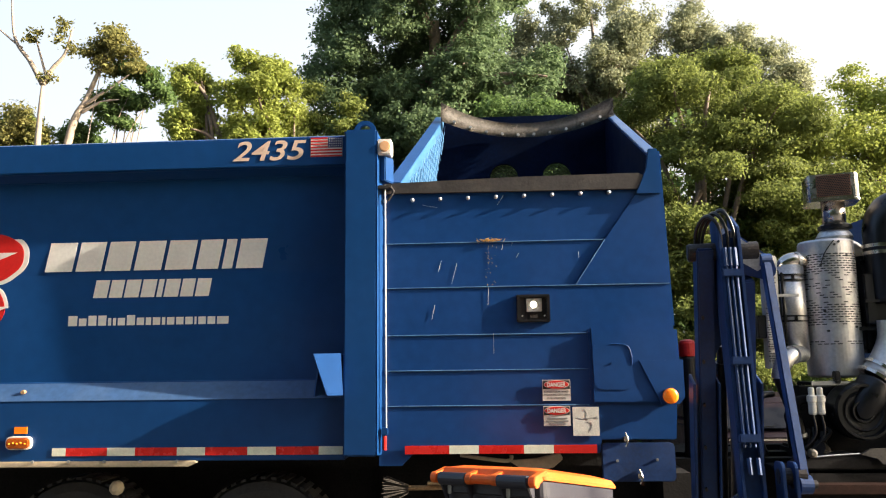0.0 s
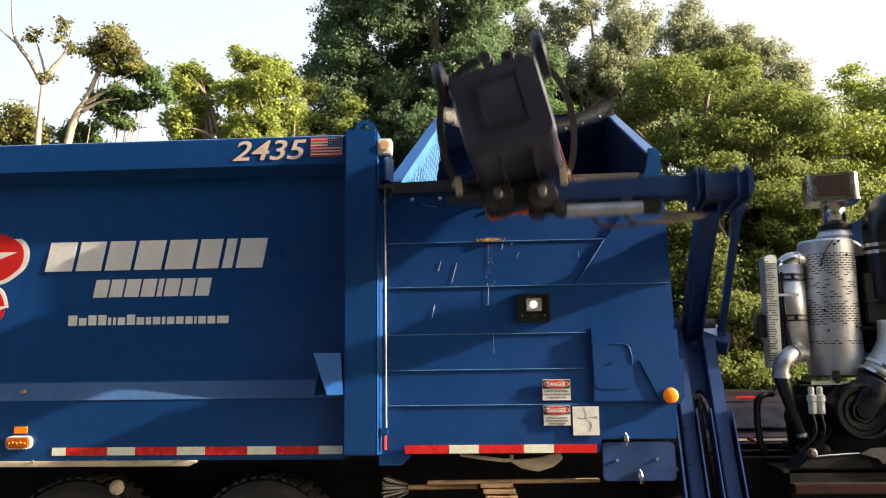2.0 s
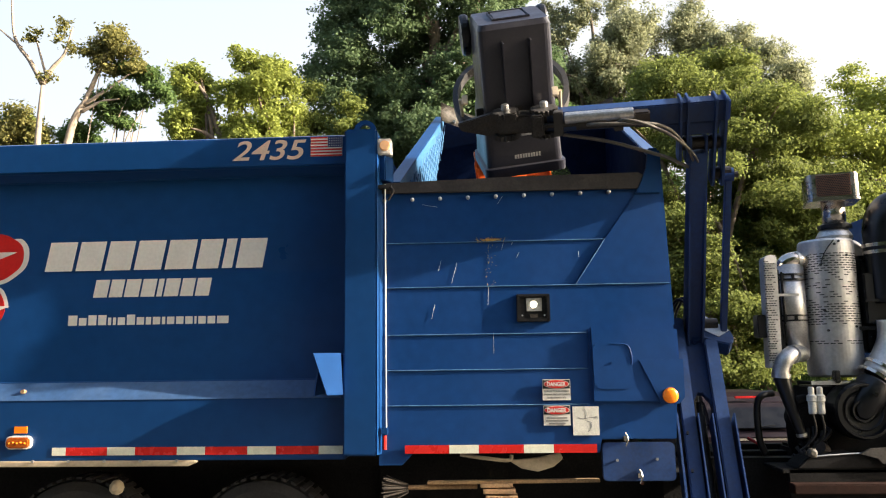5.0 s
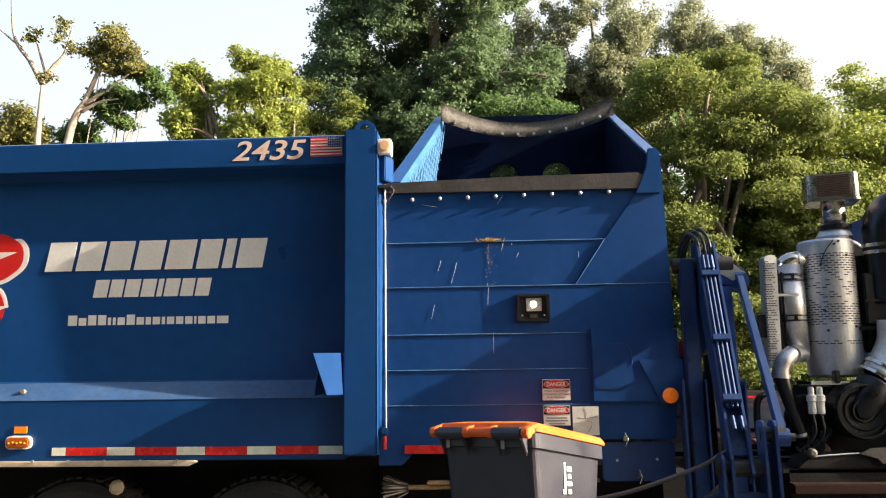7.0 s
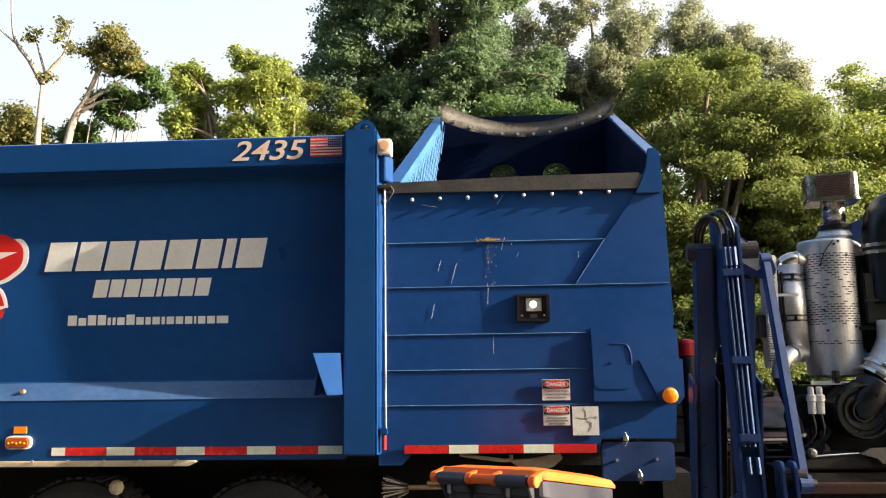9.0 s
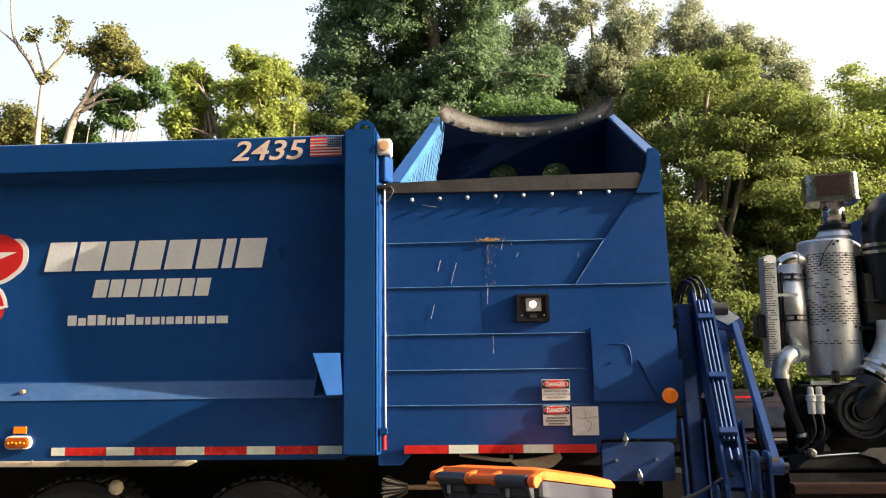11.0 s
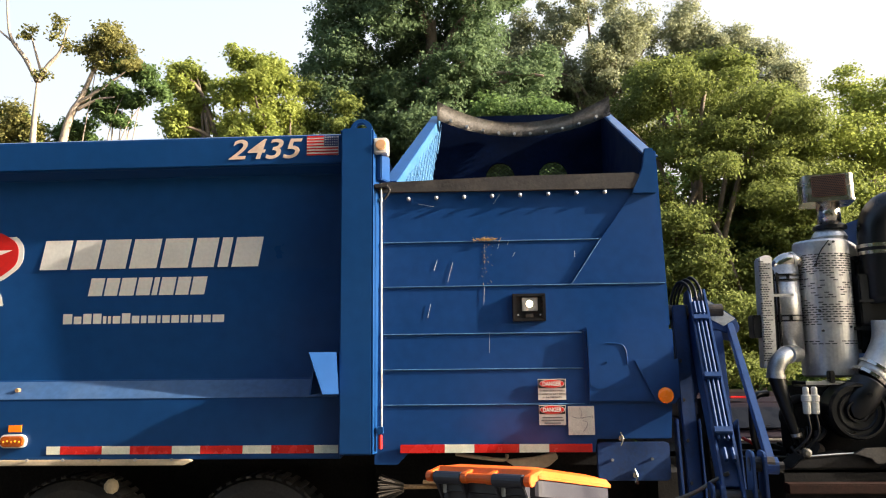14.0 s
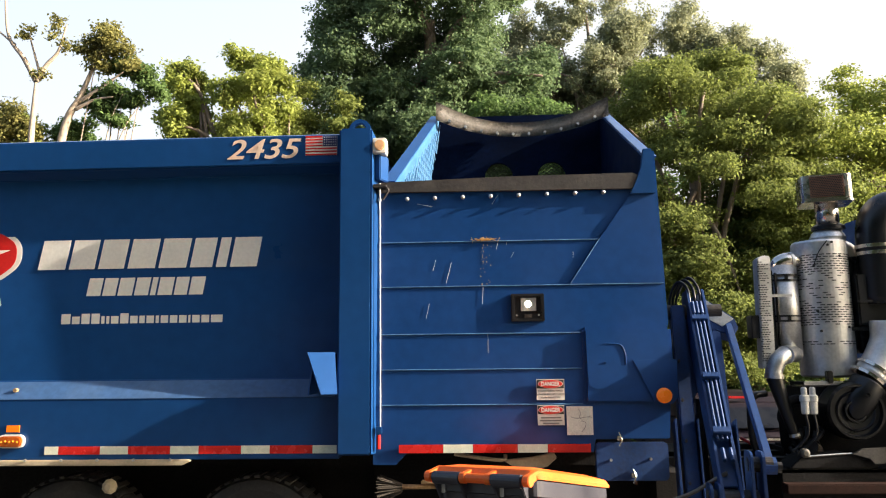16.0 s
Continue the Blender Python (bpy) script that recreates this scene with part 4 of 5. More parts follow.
part("fender_edge", tube([(2.50, 0.398, 1.032), (2.62, 0.398, 1.042), (2.80, 0.398, 1.053)], 0.005, seg=6), STEEL, truck)
part("fender_sheet", prism([(2.79, 1.05), (2.86, 1.085), (3.6, 1.115), (3.6, 1.03), (2.93, 0.985), (2.90, 1.02)], 0.02, "y", 0.375, 0.003), WORN, truck, "dusty bent metal sheet")
part("grease_cap", lathe([(0.03, 0), (0.03, 0.03), (0.015, 0.04)], (2.50, 0.42, 1.055), "y", 12), ROLLER, truck)
part("side_step", box(2.33, 4.4, 0.30, 0.40, 0.81, 0.872, 0.006), RUST, truck, "rust-brown step rail")
part("cab_wall", box(3.75, 4.6, 0.3, 2.3, 0.9, 2.9, 0.05), BLUE, truck, "blue cab rear wall")
# Dark sheets added to stand in for the unlit gap beneath the truck.
part("frame_skirt", merge(box(-6.2, 4.5, 0.95, 1.05, 0.12, 1.0), box(1.60, 2.3, 1.2, 1.6, 0.5, 0.98)), CHASSIS, truck)
part("rod_mount", merge(box(1.66, 2.14, 0.25, 0.75, 0.42, 0.72, 0.01), box(1.5, 1.68, 0.3, 0.8, 0.5, 0.95)), CHASSIS, truck)

# ---- lift arm ----
ROOT = pose(1.86, 0, 0, 0, 0, -8)
arm = thing("lift_arm", "blue hydraulic lift arm with steel grabber fingers", "lift arm", ROOT)
L_FORE = 1.34
L_ROD = 1.16


def make_boom():
    """Lower boom, elbow pivot at the origin, hanging down local -z."""
    b = part("boom", merge(
        box(-0.25, -0.12, -0.07, 0.09, -1.7, 0.03, 0.012), box(0.06, 0.19, -0.07, 0.09, -1.7, -0.15, 0.012),
        prism([(-0.13, -0.02), (0.07, -0.15), (0.07, -0.66), (0.04, -0.58), (-0.01, -0.53), (-0.06, -0.53), (-0.10, -0.58), (-0.125, -0.71)], 0.05, "y", 0.0, 0.004)), BLUE_ARM, arm, "blue box-section lower boom")
    for xx in (-0.29, -0.10, 0.03, 0.225):
        part("boom_rib", box(xx - 0.008, xx + 0.008, -0.10, 0.08, -1.7, -0.72, 0.003), BLUE_ARM, b)
    part("boom_cylinder", merge(cyl((-0.04, 0.10, -1.65), (-0.04, 0.10, -0.66), 0.045, seg=16), cyl((-0.04, 0.10, -0.9), (-0.04, 0.10, -0.56), 0.03, seg=14)), GREASY, b, "dark hydraulic cylinder")
    part("elbow_gusset", prism([(-0.08, 0.08), (0.03, 0.12), (0.34, -0.05), (0.37, -0.12), (0.32, -0.17), (0.07, -0.12), (-0.04, -0.16)], 0.16, "y", -0.02, 0.008), BLUE_ARM, b, "blue elbow gusset")
    part("gusset_face", prism([(0.02, 0.115), (0.33, -0.06), (0.22, -0.11), (0.01, -0.02)], -0.006, "y", -0.021), STEEL, b, "bare worn steel face")
    part("pivot_pin", cyl((-0.30, 0, 0), (0.23, 0, 0), 0.05, seg=20, w=0.006), GREASY, b)
    for k in range(6):
        part("boom_bolt", cyl((-0.215, -0.072, -0.35 - 0.25 * k), (-0.215, -0.085, -0.35 - 0.25 * k), 0.012, seg=8), GREASY, b)
    for k in range(3):
        xx = -0.12 + 0.05 * k
        part("hose", tube([(-0.22 + 0.02 * k, 0.06, -0.10), (-0.23 + 0.03 * k, 0.05, 0.10), (xx - 0.04, -0.02, 0.20 + 0.015 * k), (xx + 0.04, -0.08, 0.14), (xx + 0.05, -0.11, -0.02)], 0.0125, seg=8), BLACK, b, "looped black hydraulic hose", smooth=True)
    return b


def make_forearm():
    """Forearm from the elbow at the origin to the wrist at local y = -L_FORE; local +z is the side with the pipes."""
    f = part("forearm", merge(
        prism([(0.22, -0.05), (0.10, 0.11), (-0.10, 0.11), (-L_FORE - 0.06, 0.065), (-L_FORE - 0.06, -0.065), (-0.15, -0.13), (0.22, -0.12)], 0.025, "x", -0.095, 0.004),
        prism([(0.22, -0.05), (0.10, 0.11), (-0.10, 0.11), (-L_FORE - 0.06, 0.065), (-L_FORE - 0.06, -0.065), (-0.15, -0.13), (0.22, -0.12)], 0.025, "x", 0.045, 0.004),
        box(-0.08, 0.055, -L_FORE + 0.05, 0.08, -0.08, 0.03, 0.004)), BLUE_ARM, arm, "blue forearm of two side plates")
    for xx in (-0.055, -0.02, 0.015):
        part("hydraulic_pipe", merge(cyl((xx, -0.05, 0.105), (xx, -L_FORE + 0.30, 0.090), 0.012, seg=10), cyl((xx, -0.02, 0.105), (xx, -0.12, 0.105), 0.02, seg=8)), PIPE, f, "blue-painted steel hydraulic pipe")
    for yy in (-0.16, -0.62, -L_FORE + 0.34):
        part("pipe_clamp", box(-0.09, 0.05, yy - 0.02, yy + 0.02, 0.06, 0.13, 0.004), BLUE_ARM, f)
    for k in range(2):
        part("pipe_fitting", cyl((-0.03 + 0.06 * k, -L_FORE + 0.25, 0.075), (-0.03 + 0.06 * k, -L_FORE + 0.17, 0.085), 0.016, seg=8), PIPE, f)
    part("wrist_pin", cyl((-0.19, -L_FORE, 0), (0.19, -L_FORE, 0), 0.045, seg=18, w=0.005), GREASY, f)
    return f


def make_rod():
    """Parallel tie rod from its elbow end at the origin to its wrist end at local y = -L."""
    r = part("tie_rod", merge(box(-0.021, 0.021, -L_ROD, 0.0, -0.026, 0.026, 0.005), cyl((-0.028, 0, 0), (0.028, 0, 0), 0.034, seg=18), cyl((-0.03, -L_ROD, 0), (0.03, -L_ROD, 0), 0.045, seg=18)), BLUE_ARM, arm, "slim blue tie rod")
    part("rod_pin", cyl((-0.06, -L_ROD, 0), (0.06, -L_ROD, 0), 0.02, seg=12), GREASY, r)
    return r


def make_grabber():
    """Beam, brackets and clamp; origin at the wrist pin, beam 0.25 below it, reaching along local -x."""
    g = part("grabber_beam", merge(box(-1.05, 0.255, -0.06, 0.06, -0.335, -0.205, 0.008), prism([(-0.40, -0.20), (-0.18, -0.12), (0.14, -0.12), (0.18, -0.20)], 0.10, "y", -0.05, 0.004)), BLUE_ARM, arm, "blue box beam of the grabber")
    for xx in (-0.19, -0.125, 0.115, 0.20):
        top = 0.07 if xx < 0 else 0.24
        part("wrist_plate", prism(rounded([(-0.095, -0.36), (0.095, -0.36), (0.08, top), (-0.08, top)], 0.04), 0.025, "x", xx, 0.004), BLUE_ARM, g, "upright blue wrist plate")
    part("rod_knuckle", cyl((0.11, 0.0, 0.17), (0.30, 0.0, 0.17), 0.04, seg=16, w=0.004), GREASY, g)
    cyl_part = part("grab_cylinder", merge(cyl((-0.85, 0.10, -0.27), (-0.48, 0.10, -0.27), 0.042, seg=18, w=0.004), cyl((-1.05, 0.10, -0.27), (-0.85, 0.10, -0.27), 0.018, seg=12), box(-0.50, -0.40, 0.04, 0.13, -0.32, -0.22, 0.01)), GREASY, g, "greasy grab cylinder")
    part("grab_hose", tube([(-0.78, 0.14, -0.27), (-0.72, 0.20, -0.29), (-0.55, 0.20, -0.28), (-0.35, 0.16, -0.24), (-0.16, 0.12, -0.10), (-0.06, 0.08, 0.04)], 0.011, seg=8), DUSTHOSE, g, "scuffed pale hydraulic hose", smooth=True)
    part("grab_hose", tube([(-0.60, 0.14, -0.27), (-0.55, 0.19, -0.30), (-0.40, 0.19, -0.25), (-0.10, 0.13, -0.05), (0.0, 0.06, 0.08)], 0.010, seg=8), DUSTHOSE, g, smooth=True)
    part("feed_hose", tube([(-0.95, 0.085, -0.20), (-0.65, 0.09, -0.13), (-0.35, 0.09, -0.02), (-0.12, 0.07, 0.08), (-0.03, 0.03, 0.12)], 0.0115, seg=8), DUSTHOSE, g, "long dusty feed hose", smooth=True)
    part("pivot_head", merge(box(-1.36, -1.02, -0.06, 0.07, -0.335, -0.215, 0.012), box(-1.30, -1.22, -0.02, 0.11, -0.37, -0.30, 0.008), box(-1.13, -1.05, 0.05, 0.14, -0.35, -0.21, 0.01), prism([(-1.62, -0.30), (-1.40, -0.35), (-1.34, -0.33), (-1.34, -0.22), (-1.42, -0.20), (-1.60, -0.25)], 0.05, "y", -0.02, 0.006)), GREASY, g, "greasy clamp head")
    for gx in (-1.30, -1.05):
        teeth = []
        for k in range(36):
            a = 2 * math.pi * k / 36
            r = 0.092 if k % 2 else 0.074
            teeth.append((gx + r * math.cos(a), 0.02 + r * math.sin(a)))
        part("sector_gear", merge(prism(teeth, 0.035, "z", -0.215, 0.002), prism(teeth, 0.035, "z", -0.365, 0.002)), WORN, g, "worn toothed sector gear")
        part("hinge_pin", cyl((gx, 0.0, -0.40), (gx, 0.0, -0.15), 0.026, seg=14, w=0.004), STEEL, g)
    part("stop_block", box(-0.99, -0.93, 0.06, 0.13, -0.36, -0.20, 0.006), WORN, g)
    part("hose_block", box(-0.62, -0.56, 0.055, 0.12, -0.34, -0.205, 0.006), WORN, g)
    part("cylinder_barrel", cyl((-0.92, 0.115, -0.315), (-0.50, 0.115, -0.315), 0.036, seg=18, w=0.004), STEEL, g, "scuffed bright cylinder barrel", smooth=False)
    label = part("beam_label", box(-0.875, -0.80, -0.064, -0.059, -0.325, -0.215, 0.001), PLATE, g, "small pale warning label")
    part("label_field", box(-0.866, -0.809, -0.066, -0.063, -0.312, -0.235), RUSTMESH, label)
    part("clamp_pad", box(-1.50, -1.19, -0.09, -0.075, -0.36, -0.18, 0.006), RUBBER, g)
    return g


def make_finger(sgn):
    """Curved clamp finger; origin at its hinge; sgn +1 sweeps round the cart on the +x side."""
    pts = [(0.0, 0.0), (0.13 * sgn, 0.0), (0.215 * sgn, -0.09), (0.255 * sgn, -0.27), (0.245 * sgn, -0.46), (0.18 * sgn, -0.62), (0.07 * sgn, -0.715), (-0.03 * sgn, -0.745)]
    fine = []
    for i in range(len(pts) - 1):
        a, b, c, d = [Vector(pts[min(max(j, 0), len(pts) - 1)]) for j in (i - 1, i, i + 1, i + 2)]
        for k in range(5):
            t = k / 5
            fine.append(0.5 * ((2 * b) + (c - a) * t + (2 * a - 5 * b + 4 * c - d) * t * t + (3 * b - a - 3 * c + d) * t ** 3))
    bm = bmesh.new()
    rows = []
    for i, p in enumerate(fine):
        d = (fine[min(i + 1, len(fine) - 1)] - fine[max(i - 1, 0)]).normalized()
        nrm = Vector((-d.y, d.x)) * 0.018
        h = 0.034
        rows.append([bm.verts.new((p.x + s * nrm.x, p.y + s * nrm.y, z)) for s, z in ((1, -h), (1, h), (-1, h), (-1, -h))])
    for a, b in zip(rows, rows[1:]):
        for k in range(4):
            bm.faces.new((a[k], a[(k + 1) % 4], b[(k + 1) % 4], b[k]))
    bm.faces.new(rows[0])
    bm.faces.new(rows[-1][::-1])
    bmesh.ops.recalc_face_normals(bm, faces=bm.faces)
    f = part("finger", bm, WORN, arm, "worn curved steel clamp finger")
    part("roller_pin", cyl((-0.06 * sgn, -0.745, -0.13), (-0.06 * sgn, -0.745, 0.13), 0.014, seg=8), GREASY, f)
    for zz in (-0.09, 0.09):
        part("finger_roller", cyl((-0.06 * sgn, -0.745, zz - 0.040), (-0.06 * sgn, -0.745, zz + 0.040), 0.036, seg=14, w=0.005), ROLLER, f, "scuffed rubber roller")
    part("finger_stop", merge(cyl((0.20 * sgn, -0.06, -0.16), (0.20 * sgn, -0.06, 0.05), 0.012, seg=10), box(0.17 * sgn - 0.02, 0.17 * sgn + 0.02, -0.10, 0.0, -0.17, -0.15, 0.004)), TAN, f)
    return f


def slim(ob):
    """Narrows an arm part about its hopper-side face."""
    for o in [ob] + list(ob.children):
        for v in o.data.vertices:
            if v.co.x > -0.28:
                v.co.x = -0.28 + 0.68 * (v.co.x + 0.28)


boom = make_boom()
forearm = make_forearm()
rod = make_rod()
grabber = make_grabber()
finger_a = make_finger(1)
finger_b = make_finger(-1)
for ob in (boom, forearm, grabber):
    slim(ob)


# ---- wheeled cart ----
def make_cart():
    """Wheeled bin: base centre at the origin, lid hinge and wheels on local -y, height 1.05."""
    c = thing("wheeled_cart", "charcoal wheeled waste cart with orange lid", "waste cart")
    secs = [(0.0, 0.235, -0.22, 0.235), (0.03, 0.248, -0.235, 0.255), (0.20, 0.25, -0.23, 0.262), (0.42, 0.252, -0.235, 0.275), (0.52, 0.254, -0.245, 0.283), (0.58, 0.259, -0.28, 0.288), (0.64, 0.264, -0.305, 0.30), (0.86, 0.27, -0.33, 0.325), (0.98, 0.275, -0.345, 0.34)]

    def outline(hw, y0, y1, r=0.05):
        return rounded([(-hw, y0), (hw, y0), (hw, y1), (-hw, y1)], r, 5)

    bm = bmesh.new()
    rings = []
    for z, hw, y0, y1 in secs:
        rings.append([bm.verts.new((p[0], p[1], z)) for p in outline(hw, y0, y1)])
    inner_top = [bm.verts.new((p[0], p[1], 0.98)) for p in outline(0.255, -0.325, 0.32)]
    inner_bot = [bm.verts.new((p[0], p[1], 0.06)) for p in outline(0.19, -0.17, 0.21)]
    rings += [inner_top, inner_bot]
    for a, b in zip(rings, rings[1:]):
        n = len(a)
        for k in range(n):
            bm.faces.new((a[k], a[(k + 1) % n], b[(k + 1) % n], b[k]))
    bm.faces.new(rings[0][::-1])
    bm.faces.new(rings[-1])
    bmesh.ops.recalc_face_normals(bm, faces=bm.faces)
    part("cart_body", bm, CARTGREY, c, "charcoal moulded plastic body")
    bm = bmesh.new()
    o1, o2 = outline(0.292, -0.362, 0.362, 0.06), outline(0.268, -0.338, 0.335, 0.05)
    rr = [[bm.verts.new((p[0], p[1], z)) for p in o] for o, z in ((o2, 0.935), (o1, 0.94), (o1, 1.0), (o2, 1.005))]
    for a, b in zip(rr, rr[1:]):
        n = len(a)
        for k in range(n):
            bm.faces.new((a[k], a[(k + 1) % n], b[(k + 1) % n], b[k]))
    bmesh.ops.recalc_face_normals(bm, faces=bm.faces)
    part("rim", bm, CARTGREY, c)
    for x0, x1 in ((-0.25, -0.085), (0.085, 0.25)):
        part("hand_grip", merge(cyl((x0, -0.405, 0.99), (x1, -0.405, 0.99), 0.026, seg=16, w=0.005), *[prism([(-0.36, 0.90), (-0.40, 0.955), (-0.425, 0.985), (-0.39, 1.0), (-0.35, 1.0)], 0.02, "x", xx - 0.01, 0.004) for xx in (x0 + 0.01, x1 - 0.01)]), CARTGREY, c, "grey moulded push grip")
        part("grip_tab", box(x0 + 0.01, x0 + 0.04, -0.372, -0.364, 0.93, 0.965, 0.003), PLATE, c)
    part("base_ring", merge(*[box(a, b, c, d, -0.012, 0.002, 0.004) for a, b, c, d in ((-0.13, 0.13, -0.14, -0.128), (-0.13, 0.13, 0.128, 0.14), (-0.13, -0.118, -0.128, 0.128), (0.118, 0.13, -0.128, 0.128))]), CARTGREY, c)
    part("base_mould", merge(prism(rounded([(-0.11, -0.12), (0.11, -0.12), (0.11, 0.12), (-0.11, 0.12)], 0.03), -0.008, "z", 0.0, 0.002), prism([(-0.18, 0.03), (-0.235, 0.05), (-0.262, 0.13), (-0.25, 0.24), (-0.18, 0.30)], 0.40, "x", -0.20, 0.012)), CARTGREY, c)
    part("front_rib", merge(box(-0.10, -0.085, 0.24, 0.30, 0.1, 0.66, 0.004, pose(0, 0.012, 0)), box(0.085, 0.10, 0.24, 0.30, 0.1, 0.66, 0.004, pose(0, 0.012, 0)), box(-0.13, 0.13, 0.28, 0.325, 0.60, 0.635, 0.006)), CARTGREY, c)
    part("lift_bar", cyl((-0.11, 0.325, 0.70), (0.11, 0.325, 0.70), 0.012, seg=10), STEEL, c, "steel lift bar")
    for i in range(10):
        part("serial_bar", box(-0.095 + 0.019 * i, -0.082 + 0.019 * i, 0.345, 0.349, 0.865, 0.892, 0, pose(0.02, -0.004, 0)), WHITE, c, "white stamped serial mark")
    for i, (dx, dz, w, h) in enumerate(((0.0, 0, 0.018, 0.12), (0.045, 0.035, 0.045, 0.022), (0.045, 0.0, 0.03, 0.022), (0.045, -0.035, 0.045, 0.022), (-0.01, -0.075, 0.03, 0.022), (0.045, -0.075, 0.03, 0.022))):
        hw = 0.2735
        part("side_mark", box(hw - 0.006, hw + 0.001, -0.06 + dx - w / 2, -0.06 + dx + w / 2, 0.84 + dz - h / 2, 0.84 + dz + h / 2), WHITE, c, "white painted mark on the side")
    part("axle", cyl((-0.31, -0.245, 0.125), (0.31, -0.245, 0.125), 0.012, seg=10), STEEL, c)
    for sx in (-1, 1):
        w = part("wheel", lathe([(0.10, -0.022), (0.12, -0.03), (0.128, -0.015), (0.128, 0.015), (0.12, 0.03), (0.10, 0.022)], (sx * 0.284, -0.245, 0.128), "x", 32), BLACK, c, "black spoked cart wheel")
        bm = bmesh.new()
        for k in range(10):
            bm = merge(bm, box(-0.012, 0.012, -0.007, 0.007, 0.02, 0.11, 0, pose(sx * 0.284, -0.245, 0.128) @ Matrix.Rotation(2 * math.pi * k / 10, 4, "X")))
        bm = merge(bm, cyl((sx * 0.284 - 0.02, -0.245, 0.128), (sx * 0.284 + 0.03, -0.245, 0.128), 0.03, seg=14))
        part("spokes", bm, GREASY, w)
    # lid: own origin at the hinge line
    bm = bmesh.new()
    secs = [(0.012, 0.302, 0.035, 0.775), (0.025, 0.302, 0.03, 0.782), (0.05, 0.285, 0.05, 0.765), (0.066, 0.22, 0.12, 0.68), (0.068, 0.15, 0.18, 0.58)]
    rings = [[bm.verts.new((p[0], p[1], z)) for p in outline(hw, y0, y1, 0.05)] for z, hw, y0, y1 in secs]
    under = [[bm.verts.new((p[0], p[1], z)) for p in outline(hw, y0, y1, 0.05)] for z, hw, y0, y1 in ((0.012, 0.29, 0.045, 0.765), (0.045, 0.275, 0.06, 0.75))]
    order = [under[1], under[0]] + rings
    for a, b in zip(order, order[1:]):
        n = len(a)
        for k in range(n):
            bm.faces.new((a[k], a[(k + 1) % n], b[(k + 1) % n], b[k]))
    bm.faces.new(order[0][::-1])
    bm.faces.new(order[-1])
    bmesh.ops.recalc_face_normals(bm, faces=bm.faces)
    lid = part("lid", bm, ORANGE, c, "orange domed plastic lid")
    part("lid_front_tab", box(-0.08, 0.08, 0.775, 0.80, 0.01, 0.04, 0.006), ORANGE, lid)
    for xx in (-0.275, -0.07, 0.07, 0.275):
        part("hinge_arm", merge(cyl((xx - 0.018, 0, 0.0), (xx + 0.018, 0, 0.0), 0.026, seg=14, w=0.003), prism([(-0.01, 0.022), (0.08, 0.055), (0.10, 0.03), (0.02, -0.01)], 0.03, "x", xx - 0.015, 0.003)), ORANGE, lid, "orange lid hinge")
    part("hinge_rod", cyl((-0.08, 0, 0.0), (0.08, 0, 0), 0.022, seg=12), ORANGE, lid)
    return c, lid


cart, cart_lid = make_cart()
CART_W, CART_H = 0.95, 1.09
for o in cart.children_recursive:
    o.data.transform(Matrix.Diagonal((CART_W, CART_W, CART_H if o is not cart_lid and o.parent is not cart_lid else CART_W, 1)))
for o in cart.children:
    if o is not cart_lid:
        for v in o.data.vertices:
            # the rim falls towards the front
            v.co.z -= 0.13 * (v.co.y + 0.40) * min(1.0, max(0.0, (v.co.z - 0.6) / 0.35))
HINGE = (0.0, -0.405 * CART_W, 0.992 * CART_H)


# ---- parked car far behind ----
def parked_car():
    c = thing("parked_car", "dark maroon hatchback parked behind the truck, rear towards it", "car", pose(4.35, 6.6, -0.38))
    part("car_body", prism([(-2.1, 0.30), (-2.1, 0.82), (-1.95, 0.95), (-1.55, 1.05), (2.1, 0.98), (2.2, 0.70), (2.2, 0.30)], 1.76, "x", -0.88, 0.07, m=Matrix.Translation((0, 2.1, 0))), CARPAINT, c, "dark maroon paint")
    part("cabin", prism([(-1.98, 0.95), (-1.62, 1.40), (-1.3, 1.48), (0.3, 1.45), (1.0, 1.0)], 1.44, "x", -0.72, 0.09, m=Matrix.Translation((0, 2.1, 0))), CARPAINT, c)
    g = part("rear_window", prism([(-0.62, 0.99), (0.62, 0.99), (0.55, 1.36), (-0.55, 1.36)], 0.02, "y", 0.0, 0.004, m=Matrix.Translation((0, 0.105, 0)) @ pose(0, 0, 0.99, -39, 0, 0) @ Matrix.Translation((0, 0, -0.99))), GLASS_DARK, c, "tinted rear window")
    part("wiper", cyl((-0.05, 0.09, 1.0), (0.28, 0.10, 1.03), 0.01, seg=6), BLACK, g)
    part("brake_lamp", box(-0.16, 0.16, 0.44, 0.50, 1.40, 1.435, 0.008), TAIL, c, "red high brake lamp")
    part("chrome_strip", box(-0.45, 0.45, -0.03, 0.02, 0.82, 0.85, 0.006), CHROME, c)
    part("number_plate", box(-0.16, 0.16, -0.025, 0.0, 0.62, 0.74, 0.004), PLATE, c, "pale number plate")
    for i in range(6):
        part("plate_bar", box(-0.12 + 0.042 * i, -0.09 + 0.042 * i, -0.03, -0.024, 0.65, 0.71), GREYINK, c)
    for sx in (-1, 1):
        part("tail_lamp", box(sx * 0.84 - 0.09, sx * 0.84 + 0.04, 0.0, 0.08, 0.68, 0.92, 0.02), TAIL, c, "red tail lamp")
        for wy in (0.75, 3.3):
            part("car_wheel", lathe([(0.05, -0.1), (0.2, -0.1), (0.31, -0.09), (0.32, 0.0), (0.31, 0.09), (0.2, 0.1), (0.05, 0.1)], (sx * 0.78, wy, 0.32), "x", 28), RUBBER, c)
    part("bumper", box(-0.85, 0.85, -0.07, 0.1, 0.32, 0.58, 0.04), BLACK, c)


parked_car()


